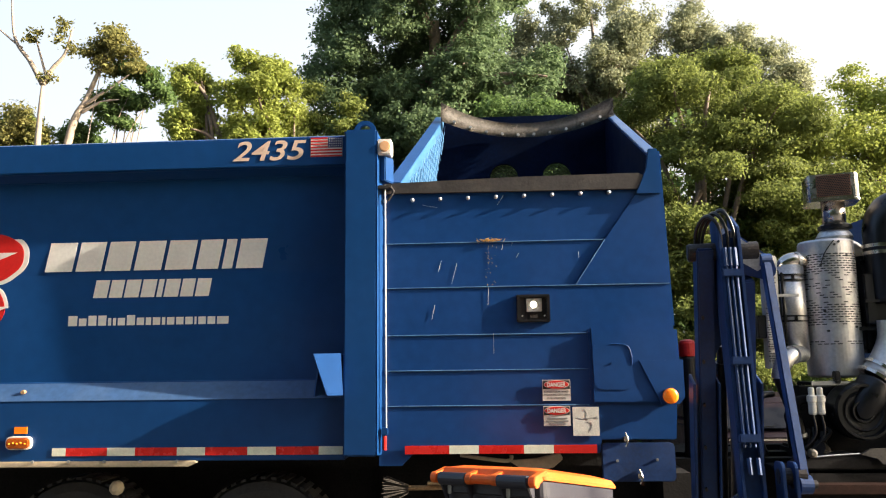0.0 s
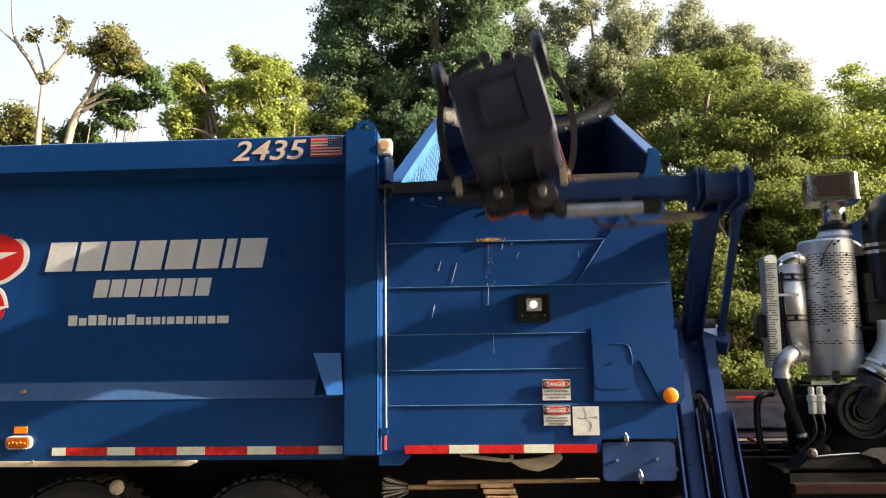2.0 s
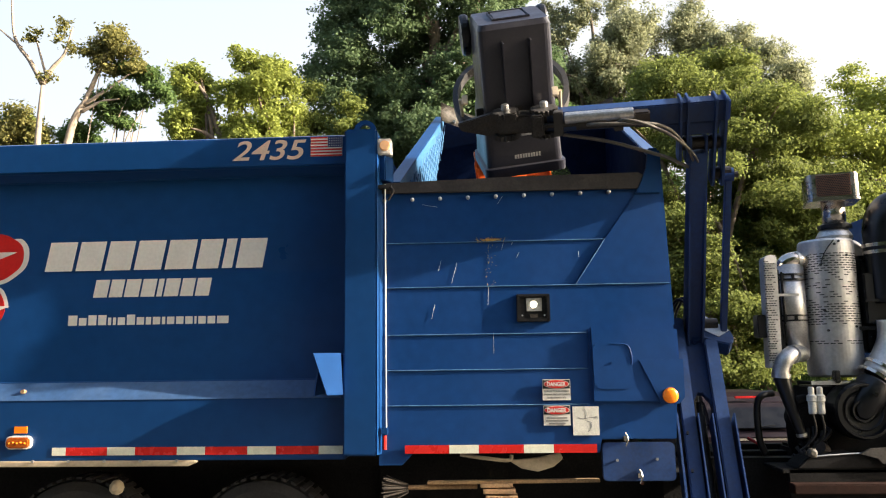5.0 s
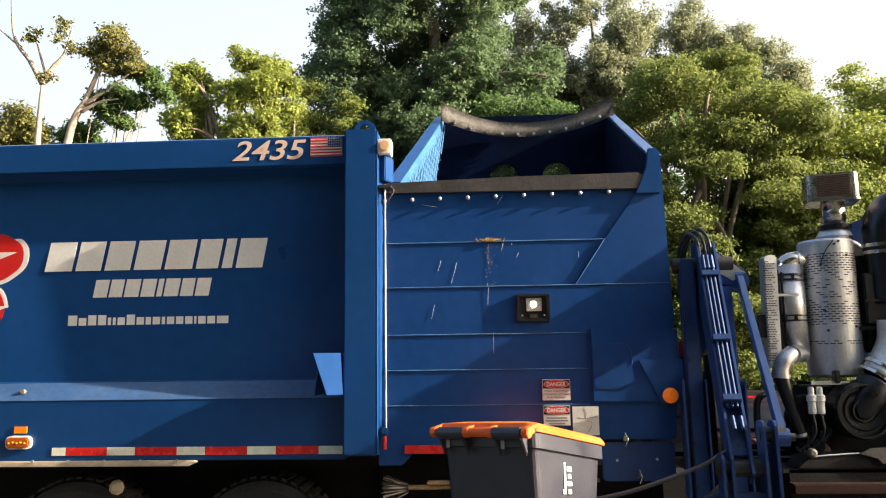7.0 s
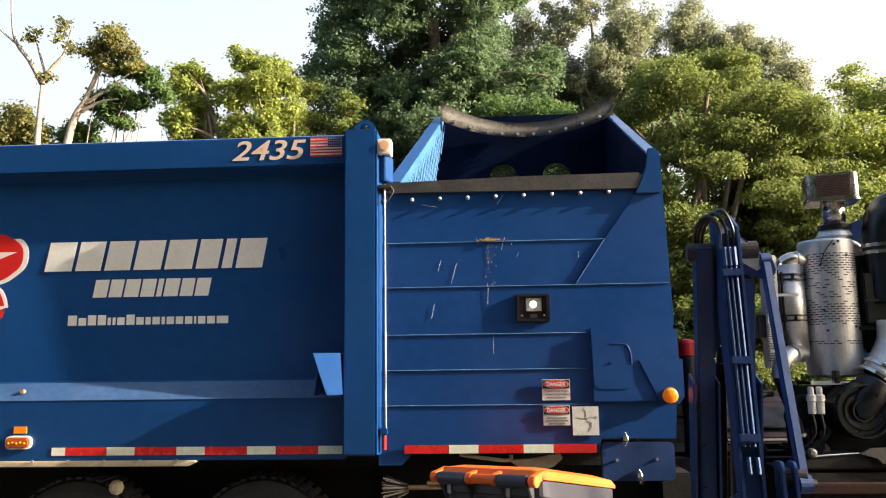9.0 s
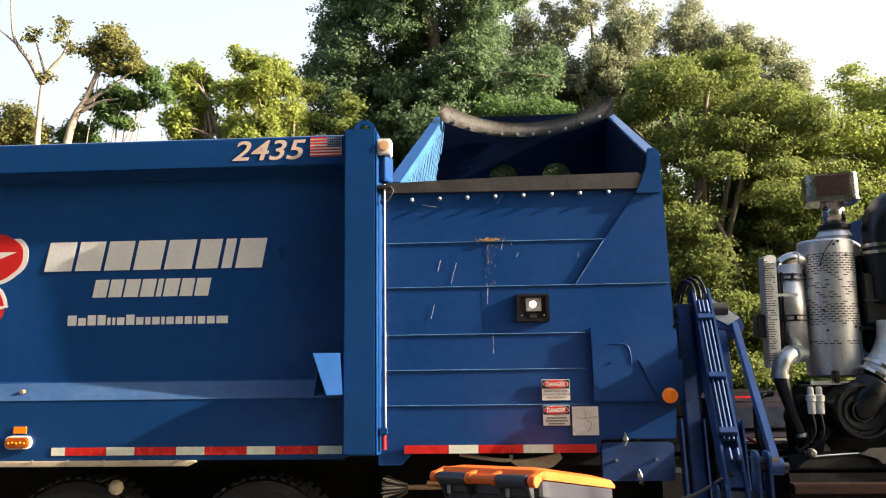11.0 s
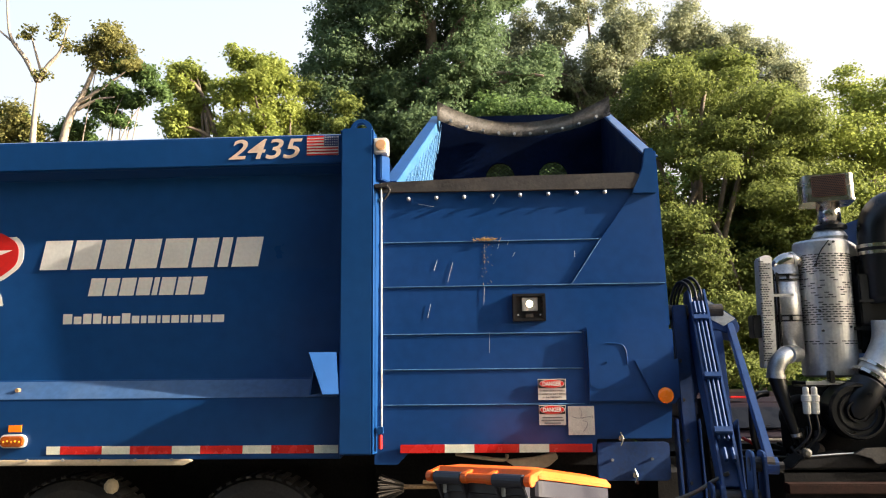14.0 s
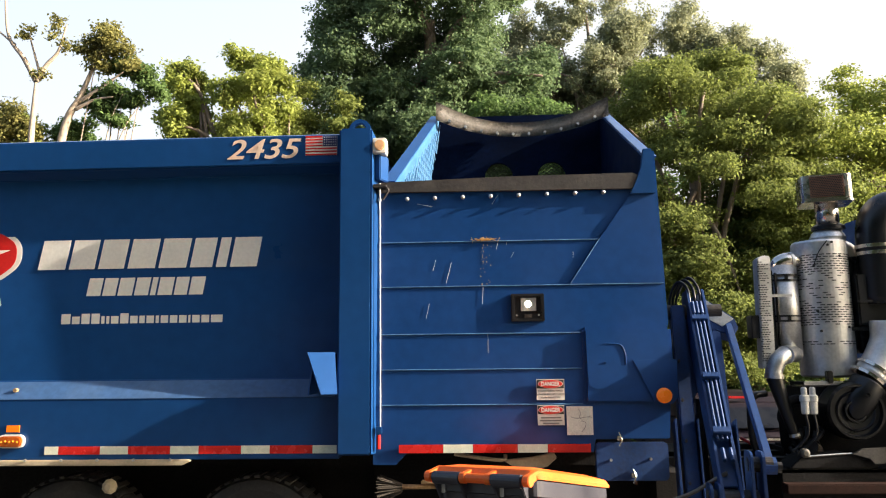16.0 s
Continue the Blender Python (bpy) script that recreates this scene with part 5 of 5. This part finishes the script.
# ---- trees ----
def make_tree(name, label, at, trunk_h, trunk_r, clumps, leaf, count, size, seed, bark=BARK, lean=(0, 0), limbs=14, droop=0.0, fill=0.55):
    """clumps: list of (x, y, z, rx, ry, rz) about the foot. Leaves gather on many small twigs set over the clumps."""
    rng = np.random.default_rng(seed)
    t = thing(name, label, "tree", pose(*at))
    top = Vector((lean[0], lean[1], trunk_h))
    trunk = tube([(0, 0, -0.6), (lean[0] * 0.2, lean[1] * 0.2, trunk_h * 0.35), (lean[0] * 0.55, lean[1] * 0.55, trunk_h * 0.7), top], lambda u: trunk_r * (1.25 - 0.85 * u), seg=10)
    rl = random.Random(seed)
    boughs = []
    for k in range(limbs):
        c = clumps[k % len(clumps)]
        u = rl.uniform(0.35, 0.95)
        s = Vector((lean[0] * u, lean[1] * u, trunk_h * u))
        e = Vector((c[0] + rl.uniform(-0.6, 0.6) * c[3], c[1] + rl.uniform(-0.5, 0.5) * c[4], c[2] + rl.uniform(-0.3, 0.5) * c[5]))
        mid = (s + e) / 2 + Vector((rl.uniform(-0.2, 0.2), rl.uniform(-0.2, 0.2), 0.18 * (e - s).length))
        boughs.append(tube([s, mid, e], lambda u, r=trunk_r * 0.42: r * (1 - 0.8 * u), seg=6, steps=4))
    part("trunk", merge(trunk, *boughs), bark, t, smooth=True)
    vol = np.array([c[3] * c[4] * c[5] for c in clumps]) ** 0.67
    share = (count * vol / vol.sum()).astype(int)
    cen, nor = [], []
    for c, n in zip(clumps, share):
        twigs = max(6, n // 34)
        d = rng.normal(size=(twigs, 3))
        d /= np.linalg.norm(d, axis=1)[:, None]
        r = (fill + (1.06 - fill) * rng.random(twigs) ** 0.6) * (1 + 0.16 * rng.normal(size=twigs))
        tw = d * r[:, None] * np.array(c[3:6]) + np.array(c[:3])
        idx = rng.integers(0, twigs, n)
        spread = 0.11 * (c[3] * c[4] * c[5]) ** (1 / 3) + 0.05
        off = rng.normal(size=(n, 3)) * np.array([spread, spread, spread * 0.55])
        off[:, 2] -= droop * np.abs(rng.normal(size=n)) * spread
        cen.append(tw[idx] + off)
        nn = d[idx] * 0.6 + rng.normal(size=(n, 3)) * 0.6 + np.array([0, 0, 0.55])
        nor.append(nn)
    cen, nor = np.concatenate(cen), np.concatenate(nor)
    nor /= np.linalg.norm(nor, axis=1)[:, None]
    ref = rng.normal(size=nor.shape)
    u = np.cross(nor, ref)
    u /= np.linalg.norm(u, axis=1)[:, None]
    v = np.cross(nor, u)
    s = (size * (0.6 + 0.8 * rng.random(len(cen))))[:, None]
    quad = np.stack([cen - u * s * 0.5, cen - v * s * 0.3 + nor * s * 0.08, cen + u * s * 0.55, cen + v * s * 0.3 + nor * s * 0.08], axis=1).reshape(-1, 3)
    n = len(cen)
    me = bpy.data.meshes.new("crown")
    me.vertices.add(4 * n)
    me.vertices.foreach_set("co", quad.ravel())
    me.loops.add(4 * n)
    me.loops.foreach_set("vertex_index", np.arange(4 * n, dtype=np.int32))
    me.polygons.add(n)
    me.polygons.foreach_set("loop_start", np.arange(0, 4 * n, 4, dtype=np.int32))
    me.update(calc_edges=True)
    me.validate()
    me.materials.append(leaf)
    cr = new("crown", me)
    cr.parent = t
    return t


def clump_cloud(seed, n, box_, r0, r1, flat=0.8):
    """Random clumps filling an ellipsoid (cx, cy, cz, rx, ry, rz)."""
    rl = random.Random(seed)
    out = []
    while len(out) < n:
        x, y, z = rl.uniform(-1, 1), rl.uniform(-1, 1), rl.uniform(-1, 1)
        if x * x + y * y + z * z > 1:
            continue
        r = rl.uniform(r0, r1)
        out.append((box_[0] + x * box_[3], box_[1] + y * box_[4], box_[2] + z * box_[5], r, r, r * flat))
    return out


G = -0.38
# bare-limbed trees with sparse bunches
def limbed_tree(label, at, limbs, clumps, leaf, count, size, seed):
    """A tree whose pale limbs are set one by one: lists of points about the foot with a start radius."""
    t = make_tree("sparse_tree", label, at, limbs[0][0][-1][2], 0.02, clumps, leaf, count, size, seed, PALEBARK, limbs=0, lean=limbs[0][0][-1][:2], fill=0.25, droop=0.5)
    for pts, r in limbs:
        part("limb", tube(pts, lambda u, r=r: r * (1 - 0.72 * u), seg=8), PALEBARK, t, smooth=True)
    return t


limbed_tree("bare pale-trunked tree with a few withered leaf bunches", (-8.5, 9, G),
            [([(0, 0, 3), (-0.02, 0, 6.4), (0.0, 0, 7.75)], 0.10), ([(0.0, 0, 7.7), (-0.30, 0, 8.2), (-0.66, 0, 8.72), (-0.80, 0, 9.7)], 0.06),
             ([(0.0, 0, 7.7), (0.20, 0, 8.05), (0.42, 0, 8.33), (0.56, 0, 8.9)], 0.06), ([(-0.5, 0, 8.5), (-0.75, 0, 8.7), (-1.2, 0, 9.1)], 0.03), ([(0.05, 0, 7.9), (-0.2, 0.1, 8.5), (-0.3, 0.1, 8.8)], 0.03)],
            [(0.05, 0, 7.87, 0.13, 0.13, 0.12), (-0.31, 0, 8.72, 0.10, 0.1, 0.13), (-0.22, 0, 8.86, 0.08, 0.08, 0.08), (0.38, 0, 8.92, 0.10, 0.1, 0.2), (0.30, 0, 8.65, 0.08, 0.1, 0.1), (0.55, 0, 8.5, 0.12, 0.1, 0.12), (-0.75, 0.4, 7.2, 0.35, 0.3, 0.28), (-0.95, 0.3, 6.85, 0.4, 0.3, 0.3), (-0.35, 0.5, 6.8, 0.25, 0.3, 0.3)], LEAF_BRONZE, 3600, 0.075, 3)
limbed_tree("leaning pale trunk with bronze-green leaf bunches", (-8.3, 9.6, G),
            [([(-0.3, 0, 3), (0.05, 0, 6.65), (0.40, 0, 7.6), (0.68, 0, 8.35)], 0.11), ([(0.66, 0, 8.3), (0.8, 0, 8.7), (0.85, 0, 9.0)], 0.05), ([(0.35, 0, 7.45), (0.8, 0, 7.75), (1.3, 0, 8.1)], 0.05), ([(0.3, 0, 7.3), (0.7, 0, 7.5), (1.1, 0, 7.55)], 0.045)],
            [(0.82, 0, 8.90, 0.36, 0.3, 0.22), (0.50, 0, 8.66, 0.26, 0.25, 0.18), (1.12, 0, 8.66, 0.36, 0.3, 0.20), (0.9, 0.1, 9.14, 0.2, 0.2, 0.12), (0.75, 0.1, 8.35, 0.32, 0.3, 0.18), (1.4, 0.1, 8.3, 0.25, 0.3, 0.15)], LEAF_BRONZE, 4600, 0.08, 4)
make_tree("sparse_tree", "dark green leafy boughs beside the pale trunks", (-7.4, 9.9, G), 6.4, 0.06,
          [(0.35, 0, 8.35, 0.30, 0.3, 0.17), (0.65, 0, 8.15, 0.28, 0.3, 0.16), (0.95, 0, 7.75, 0.22, 0.3, 0.16), (0.05, 0, 7.75, 0.30, 0.3, 0.18), (0.45, 0, 7.6, 0.30, 0.3, 0.15), (-0.15, 0, 7.35, 0.28, 0.3, 0.17), (0.2, 0, 7.1, 0.22, 0.3, 0.12), (-0.5, 0, 7.6, 0.16, 0.2, 0.2)], LEAF_MID, 8200, 0.085, 5, PALEBARK, limbs=7, fill=0.25)
make_tree("far_bush", "olive bush beside the pale trunks", (-9.7, 9.8, G), 6.0, 0.08, clump_cloud(8, 26, (0.2, 0, 6.7, 0.75, 0.5, 0.75), 0.15, 0.32), LEAF_OLIVE, 9000, 0.08, 8, limbs=5, fill=0.3)
make_tree("far_bush", "dark green bush between the pale trunks", (-8.6, 10.4, G), 6.0, 0.08, clump_cloud(9, 16, (0.15, 0, 7.0, 0.38, 0.4, 0.6), 0.14, 0.28), LEAF_MID, 6500, 0.08, 9, limbs=5, fill=0.3)
make_tree("far_bush", "pale olive bush far behind", (-8.9, 13, G), 6.0, 0.08, clump_cloud(7, 14, (0.1, 0, 7.1, 0.7, 0.5, 0.45), 0.15, 0.3), LEAF_PALE, 5200, 0.08, 7, limbs=5, fill=0.3)
# sunlit yellow-green tree
make_tree("broadleaf_tree", "sunlit yellow-green broadleaf tree", (-6.1, 13, G), 7.5, 0.2,
          clump_cloud(11, 34, (-1.0, 0, 8.5, 0.38, 0.8, 1.35), 0.18, 0.36), LEAF_YELLOW, 24000, 0.091, 11, fill=0.35, droop=1.0)
make_tree("broadleaf_tree", "sunlit yellow-green broadleaf tree", (-4.2, 13.4, G), 7.5, 0.2,
          clump_cloud(12, 46, (-1.15, 0, 8.3, 1.25, 1.2, 1.75), 0.2, 0.45), LEAF_YELLOW, 46000, 0.091, 12, fill=0.35, droop=1.0)
make_tree("broadleaf_tree", "darker green broadleaf tree low behind the body", (-3.9, 14.2, G), 6.5, 0.18,
          clump_cloud(13, 30, (0.0, 0, 8.2, 1.3, 0.8, 1.2), 0.22, 0.45), LEAF_OLIVE, 24000, 0.09, 13, fill=0.35, droop=0.6)
# big dark maple
make_tree("maple_tree", "tall dense dark green maple tree", (-0.95, 15.8, G), 12, 0.35,
          clump_cloud(21, 150, (0.0, 0, 9.6, 3.5, 2.0, 5.8), 0.4, 0.85), LEAF_DARK, 227500, 0.105, 21, limbs=24)
make_tree("maple_tree", "green maple tree with lighter lower boughs", (1.3, 13.2, G), 6, 0.22,
          clump_cloud(22, 60, (0.0, 0, 6.3, 1.9, 1.2, 2.4), 0.28, 0.55), LEAF_MID, 78750, 0.084, 22)
# layered olive tree beside the truck's arm
make_tree("layered_tree", "olive-green tree with layered sunlit boughs", (5.2, 11.5, G), 6.5, 0.2,
          [c[:5] + (c[5] * 0.5,) for c in clump_cloud(31, 150, (0.2, 0, 5.2, 3.0, 1.5, 3.8), 0.35, 0.75)], LEAF_OLIVE, 205000, 0.072, 31, limbs=20)
make_tree("understorey_tree", "dense green understorey tree", (3.4, 13.5, G), 4.0, 0.16,
          clump_cloud(32, 70, (0.0, 0, 3.6, 2.2, 1.2, 3.8), 0.4, 0.8), LEAF_MID, 96250, 0.098, 32)
make_tree("understorey_tree", "dense green understorey tree", (6.9, 13.2, G), 4.0, 0.16,
          clump_cloud(33, 70, (0.0, 0, 3.2, 2.4, 1.2, 3.6), 0.4, 0.8), LEAF_MID, 96250, 0.098, 33)
# tall pale willows behind
make_tree("willow_tree", "tall airy pale green willow", (4.9, 23, G), 14, 0.22,
          clump_cloud(41, 75, (0.0, 0, 12.9, 3.0, 1.4, 3.6), 0.3, 0.75), LEAF_PALE, 105000, 0.105, 41, limbs=26, droop=0.9, fill=0.35)
make_tree("willow_tree", "tall airy pale green willow", (9.2, 24, G), 14, 0.22,
          clump_cloud(42, 70, (0.0, 0, 12.8, 2.5, 1.4, 3.4), 0.3, 0.75), LEAF_PALE, 98000, 0.105, 42, limbs=26, droop=0.9, fill=0.35)
make_tree("willow_tree", "airy pale green willow crown", (2.9, 23.5, G), 14, 0.2,
          clump_cloud(44, 55, (0.0, 0, 12.6, 1.9, 1.2, 3.6), 0.3, 0.7), LEAF_PALE, 60000, 0.105, 44, limbs=18, droop=0.9, fill=0.35)
make_tree("willow_tree", "smaller airy olive-green willow", (12.1, 24, G), 12, 0.2,
          clump_cloud(43, 40, (-0.4, 0, 12.4, 1.4, 1.2, 2.3), 0.3, 0.65), LEAF_PALE, 38500, 0.105, 43, limbs=16, droop=0.9, fill=0.35)
# bright tree at the edge
make_tree("poplar_tree", "bright sunlit yellow-green tree", (9.5, 12.8, G), 7, 0.18,
          clump_cloud(51, 90, (-0.2, 0, 5.0, 2.3, 1.2, 3.8), 0.28, 0.6), LEAF_YELLOW, 115500, 0.077, 51)
# far hedge that closes the background
make_tree("hedge_row", "continuous dark understorey far behind the truck", (-1, 19, G), 3.0, 0.2,
          [(x, 0, (3.8 if 0 < x < 9 else 2.6) + 1.2 * math.sin(x * 1.7), 1.6, 1.0, 5.0 if 0 < x < 9 else 4.2) for x in range(-16, 20, 2)], LEAF_MID, 60000, 0.24, 61, limbs=18)
# unseen trees on the camera's side, added to cut sky fill on the truck
make_tree("roadside_tree", "unseen dark tree row behind the camera, cutting sky fill on the truck", (0, -13, 0.25), 9.0, 0.25,
          [(x, 0.8 * math.sin(x), 6.5 + 1.0 * math.sin(x * 0.9), 2.4, 1.6, 6.5) for x in range(-26, 15, 3)], LEAF_DARK, 70000, 0.45, 71, limbs=14)

# bright hazy sky far behind everything
bm = bmesh.new()
cols = [(240 * math.sin(a), 240 * math.cos(a)) for a in [radians(-80 + 8 * k) for k in range(21)]]
lo = [bm.verts.new((x, y, -6)) for x, y in cols]
hi = [bm.verts.new((x, y, 190)) for x, y in cols]
for k in range(20):
    bm.faces.new((lo[k], lo[k + 1], hi[k + 1], hi[k]))
tagged(link("backdrop", bm, HAZE), "bright pale hazy sky", "sky", kind="structure")

# ---- refuse in the cart ----
def refuse_bag(label, mat, seed, size):
    """Crumpled tied bag."""
    rl = random.Random(seed)
    bm = bmesh.new()
    bmesh.ops.create_icosphere(bm, subdivisions=3, radius=1.0)
    for v in bm.verts:
        k = 1 + 0.10 * math.sin(7 * v.co.x + seed) * math.cos(6 * v.co.z) + 0.07 * rl.uniform(-1, 1)
        v.co = Vector((v.co.x * size[0], v.co.y * size[1], v.co.z * size[2])) * k
    return tagged(link("refuse_bag", bm, mat), label, "refuse bag")


bag_white = refuse_bag("crumpled white plastic refuse bag tipped from the cart", WHITE, 3, (0.12, 0.11, 0.15))
bag_teal = refuse_bag("crumpled teal plastic refuse bag tipped from the cart", TEAL, 5, (0.11, 0.10, 0.14))

# ---- motions ----
# seconds, wrist y and z, elbow y and z in the arm's frame, tilt of the grabber
ARM = [(0.0, -0.9, 0.945, -0.669, 2.265, -4.0), (0.2, -0.885, 0.97, -0.654, 2.29, -4.0), (0.4, -0.87, 1.015, -0.533, 2.312, -4.0), (0.6, -0.815, 1.08, -0.253, 2.297, -4.0), (0.8, -0.76, 1.175, 0.012, 2.27, -4.0),
       (1.0, -0.6, 1.24, 0.303, 2.23, -4.0), (1.1, -0.585, 1.28, 0.405, 2.183, -5.0), (1.2, -0.57, 1.34, 0.507, 2.137, -7.0), (1.3, -0.57, 1.47, 0.618, 2.09, -11.0), (1.4, -0.57, 1.72, 0.732, 2.035, -20.0),
       (1.5, -0.57, 1.91, 0.768, 1.98, -29.0), (1.6, -0.56, 2.055, 0.774, 1.933, -40.0), (1.7, -0.55, 2.17, 0.765, 1.91, -52.0), (1.8, -0.52, 2.295, 0.764, 1.91, -64.0), (1.9, -0.47, 2.45, 0.756, 1.91, -77.0),
       (2.0, -0.4, 2.625, 0.733, 1.91, -91.0), (2.1, -0.28, 2.785, 0.735, 1.91, -104.0), (2.2, -0.16, 2.91, 0.732, 1.91, -116.0), (2.3, -0.08, 2.975, 0.72, 1.91, -127.0), (2.5, -0.06, 3.005, 0.628, 1.91, -143.0),
       (2.7, -0.06, 3.035, 0.575, 1.91, -148.0), (3.0, -0.06, 3.055, 0.536, 1.91, -150.0), (3.5, -0.06, 3.060, 0.526, 1.91, -150.0), (4.2, -0.06, 3.060, 0.526, 1.91, -150.0), (4.7, -0.06, 3.060, 0.526, 1.91, -150.0),
       (5.0, -0.06, 3.005, 0.628, 1.91, -143.0), (5.2, -0.08, 2.975, 0.72, 1.91, -127.0), (5.4, -0.28, 2.8, 0.722, 1.91, -100.0), (5.6, -0.47, 2.475, 0.745, 1.91, -72.0), (5.8, -0.55, 2.195, 0.767, 1.948, -46.0),
       (6.0, -0.57, 1.86, 0.76, 2.024, -24.0), (6.15, -0.57, 1.57, 0.669, 2.081, -13.0), (6.3, -0.57, 1.34, 0.509, 2.135, -7.0), (6.5, -0.59, 1.225, 0.34, 2.19, -5.0), (6.7, -0.63, 1.175, 0.196, 2.23, -4.0),
       (6.9, -0.69, 1.135, 0.043, 2.257, -4.0), (7.2, -0.768, 1.11, -0.118, 2.282, -4.0), (7.5, -0.84, 1.07, -0.308, 2.3, -4.0), (7.8, -0.87, 1.045, -0.434, 2.312, -4.0), (8.1, -0.892, 1.025, -0.548, 2.32, -4.0),
       (8.5, -0.9, 0.965, -0.669, 2.285, -4.0), (8.7, -0.9, 0.945, -0.669, 2.265, -4.0), (9.2, -0.9, 0.945, -0.669, 2.265, -4.0), (9.7, -0.8, 0.925, -0.569, 2.235, -4.0), (10.2, -0.70, 0.985, -0.03, 2.18, -3.0),
       (10.7, -0.64, 0.965, 0.19, 2.01, -2.0), (11.1, -0.625, 0.96, 0.22, 1.99, -2.0), (11.5, -0.625, 0.96, 0.23, 1.985, -2.0), (16.0, -0.625, 0.96, 0.23, 1.985, -2.0)]
SET_DOWN = 8.7
LID_OPEN = [(0.0, 0), (2.3, 0), (2.5, 12), (2.7, 48), (2.9, 70), (3.1, 58), (3.4, 64), (3.8, 60), (4.2, 62), (4.8, 62), (5.2, 40), (5.5, 12), (5.7, 0), (16.0, 0)]
OPENING = [(0.0, 0), (8.7, 0), (9.2, 8), (9.8, 40), (16.0, 40)]


def motions():
    booms, fores, rods, grabs, fa, fb, carts = [], [], [], [], [], [], []

    def opening(t):
        return float(np.interp(t, [p[0] for p in OPENING], [p[1] for p in OPENING]))

    last = None
    for t, wy, wz, ey, ez, th in ARM:
        lean = math.degrees(math.atan2(-0.15 - ey, ez - 0.55))
        slide = 0.2 * max(0.0, -0.57 - wy)
        booms.append((t, pose(0.4 * slide, ey + 0.03, ez, lean)))
        fores.append((t, pose(0.4 * slide, ey, ez, math.degrees(math.atan2(ez - wz, ey - wy)))))
        g = pose(slide, wy, wz, th)
        grabs.append((t, g))
        a = Vector((0.10 + 0.4 * slide, ey + 0.02, ez - 0.08))
        b = g @ Vector((0.10, 0.0, 0.16))
        turn = (b - a).to_track_quat("-Y", "Z").to_matrix().to_4x4()
        rods.append((t, Matrix.Translation((a + b) / 2) @ turn @ Matrix.Translation((0, L_ROD / 2, 0))))
        o = opening(t)
        seat = 0.1 * slide - 0.02 - 0.075 * min(1.0, max(0.0, (-th - 60.0) / 85.0))
        fa.append((t, g @ pose(-1.05 + seat, -0.05, -0.27, 17, 0, -4 + o)))
        fb.append((t, g @ pose(-1.30 + seat, -0.05, -0.27, 17, 0, -4 - o)))
        if t <= SET_DOWN:
            twist = -27 + 13 * min(1.0, max(0.0, (-th - 10.0) / 60.0))
            last = ROOT @ g @ pose(-1.17 + seat, -0.35, -0.27 - 0.62, 0, -0.8, twist)
            carts.append((t, last))
    carts.append((16.0, last))
    for bag, local, mid, end in ((bag_white, (-0.06, 0.0, 0.42), (0.66, 0.32, 3.02), (0.55, 0.6, 1.5)), (bag_teal, (0.07, 0.02, 0.72), (0.80, 0.36, 2.92), (0.95, 0.7, 1.48))):
        rows = [(t, m @ Matrix.Translation(local)) for t, m in carts if t <= 2.75]
        turned = rows[-1][1]
        for t, p in ((3.0, mid), (3.25, end), (16.0, end)):
            m = turned.copy()
            m.translation = p
            rows.append((t, m))
        walk(bag, rows)
    walk(boom, booms)
    walk(forearm, fores)
    walk(rod, rods)
    walk(grabber, grabs)
    walk(finger_a, fa)
    walk(finger_b, fb)
    walk(cart, carts)
    walk(cart_lid, [(t, pose(*HINGE, a - 7.5)) for t, a in LID_OPEN])


motions()
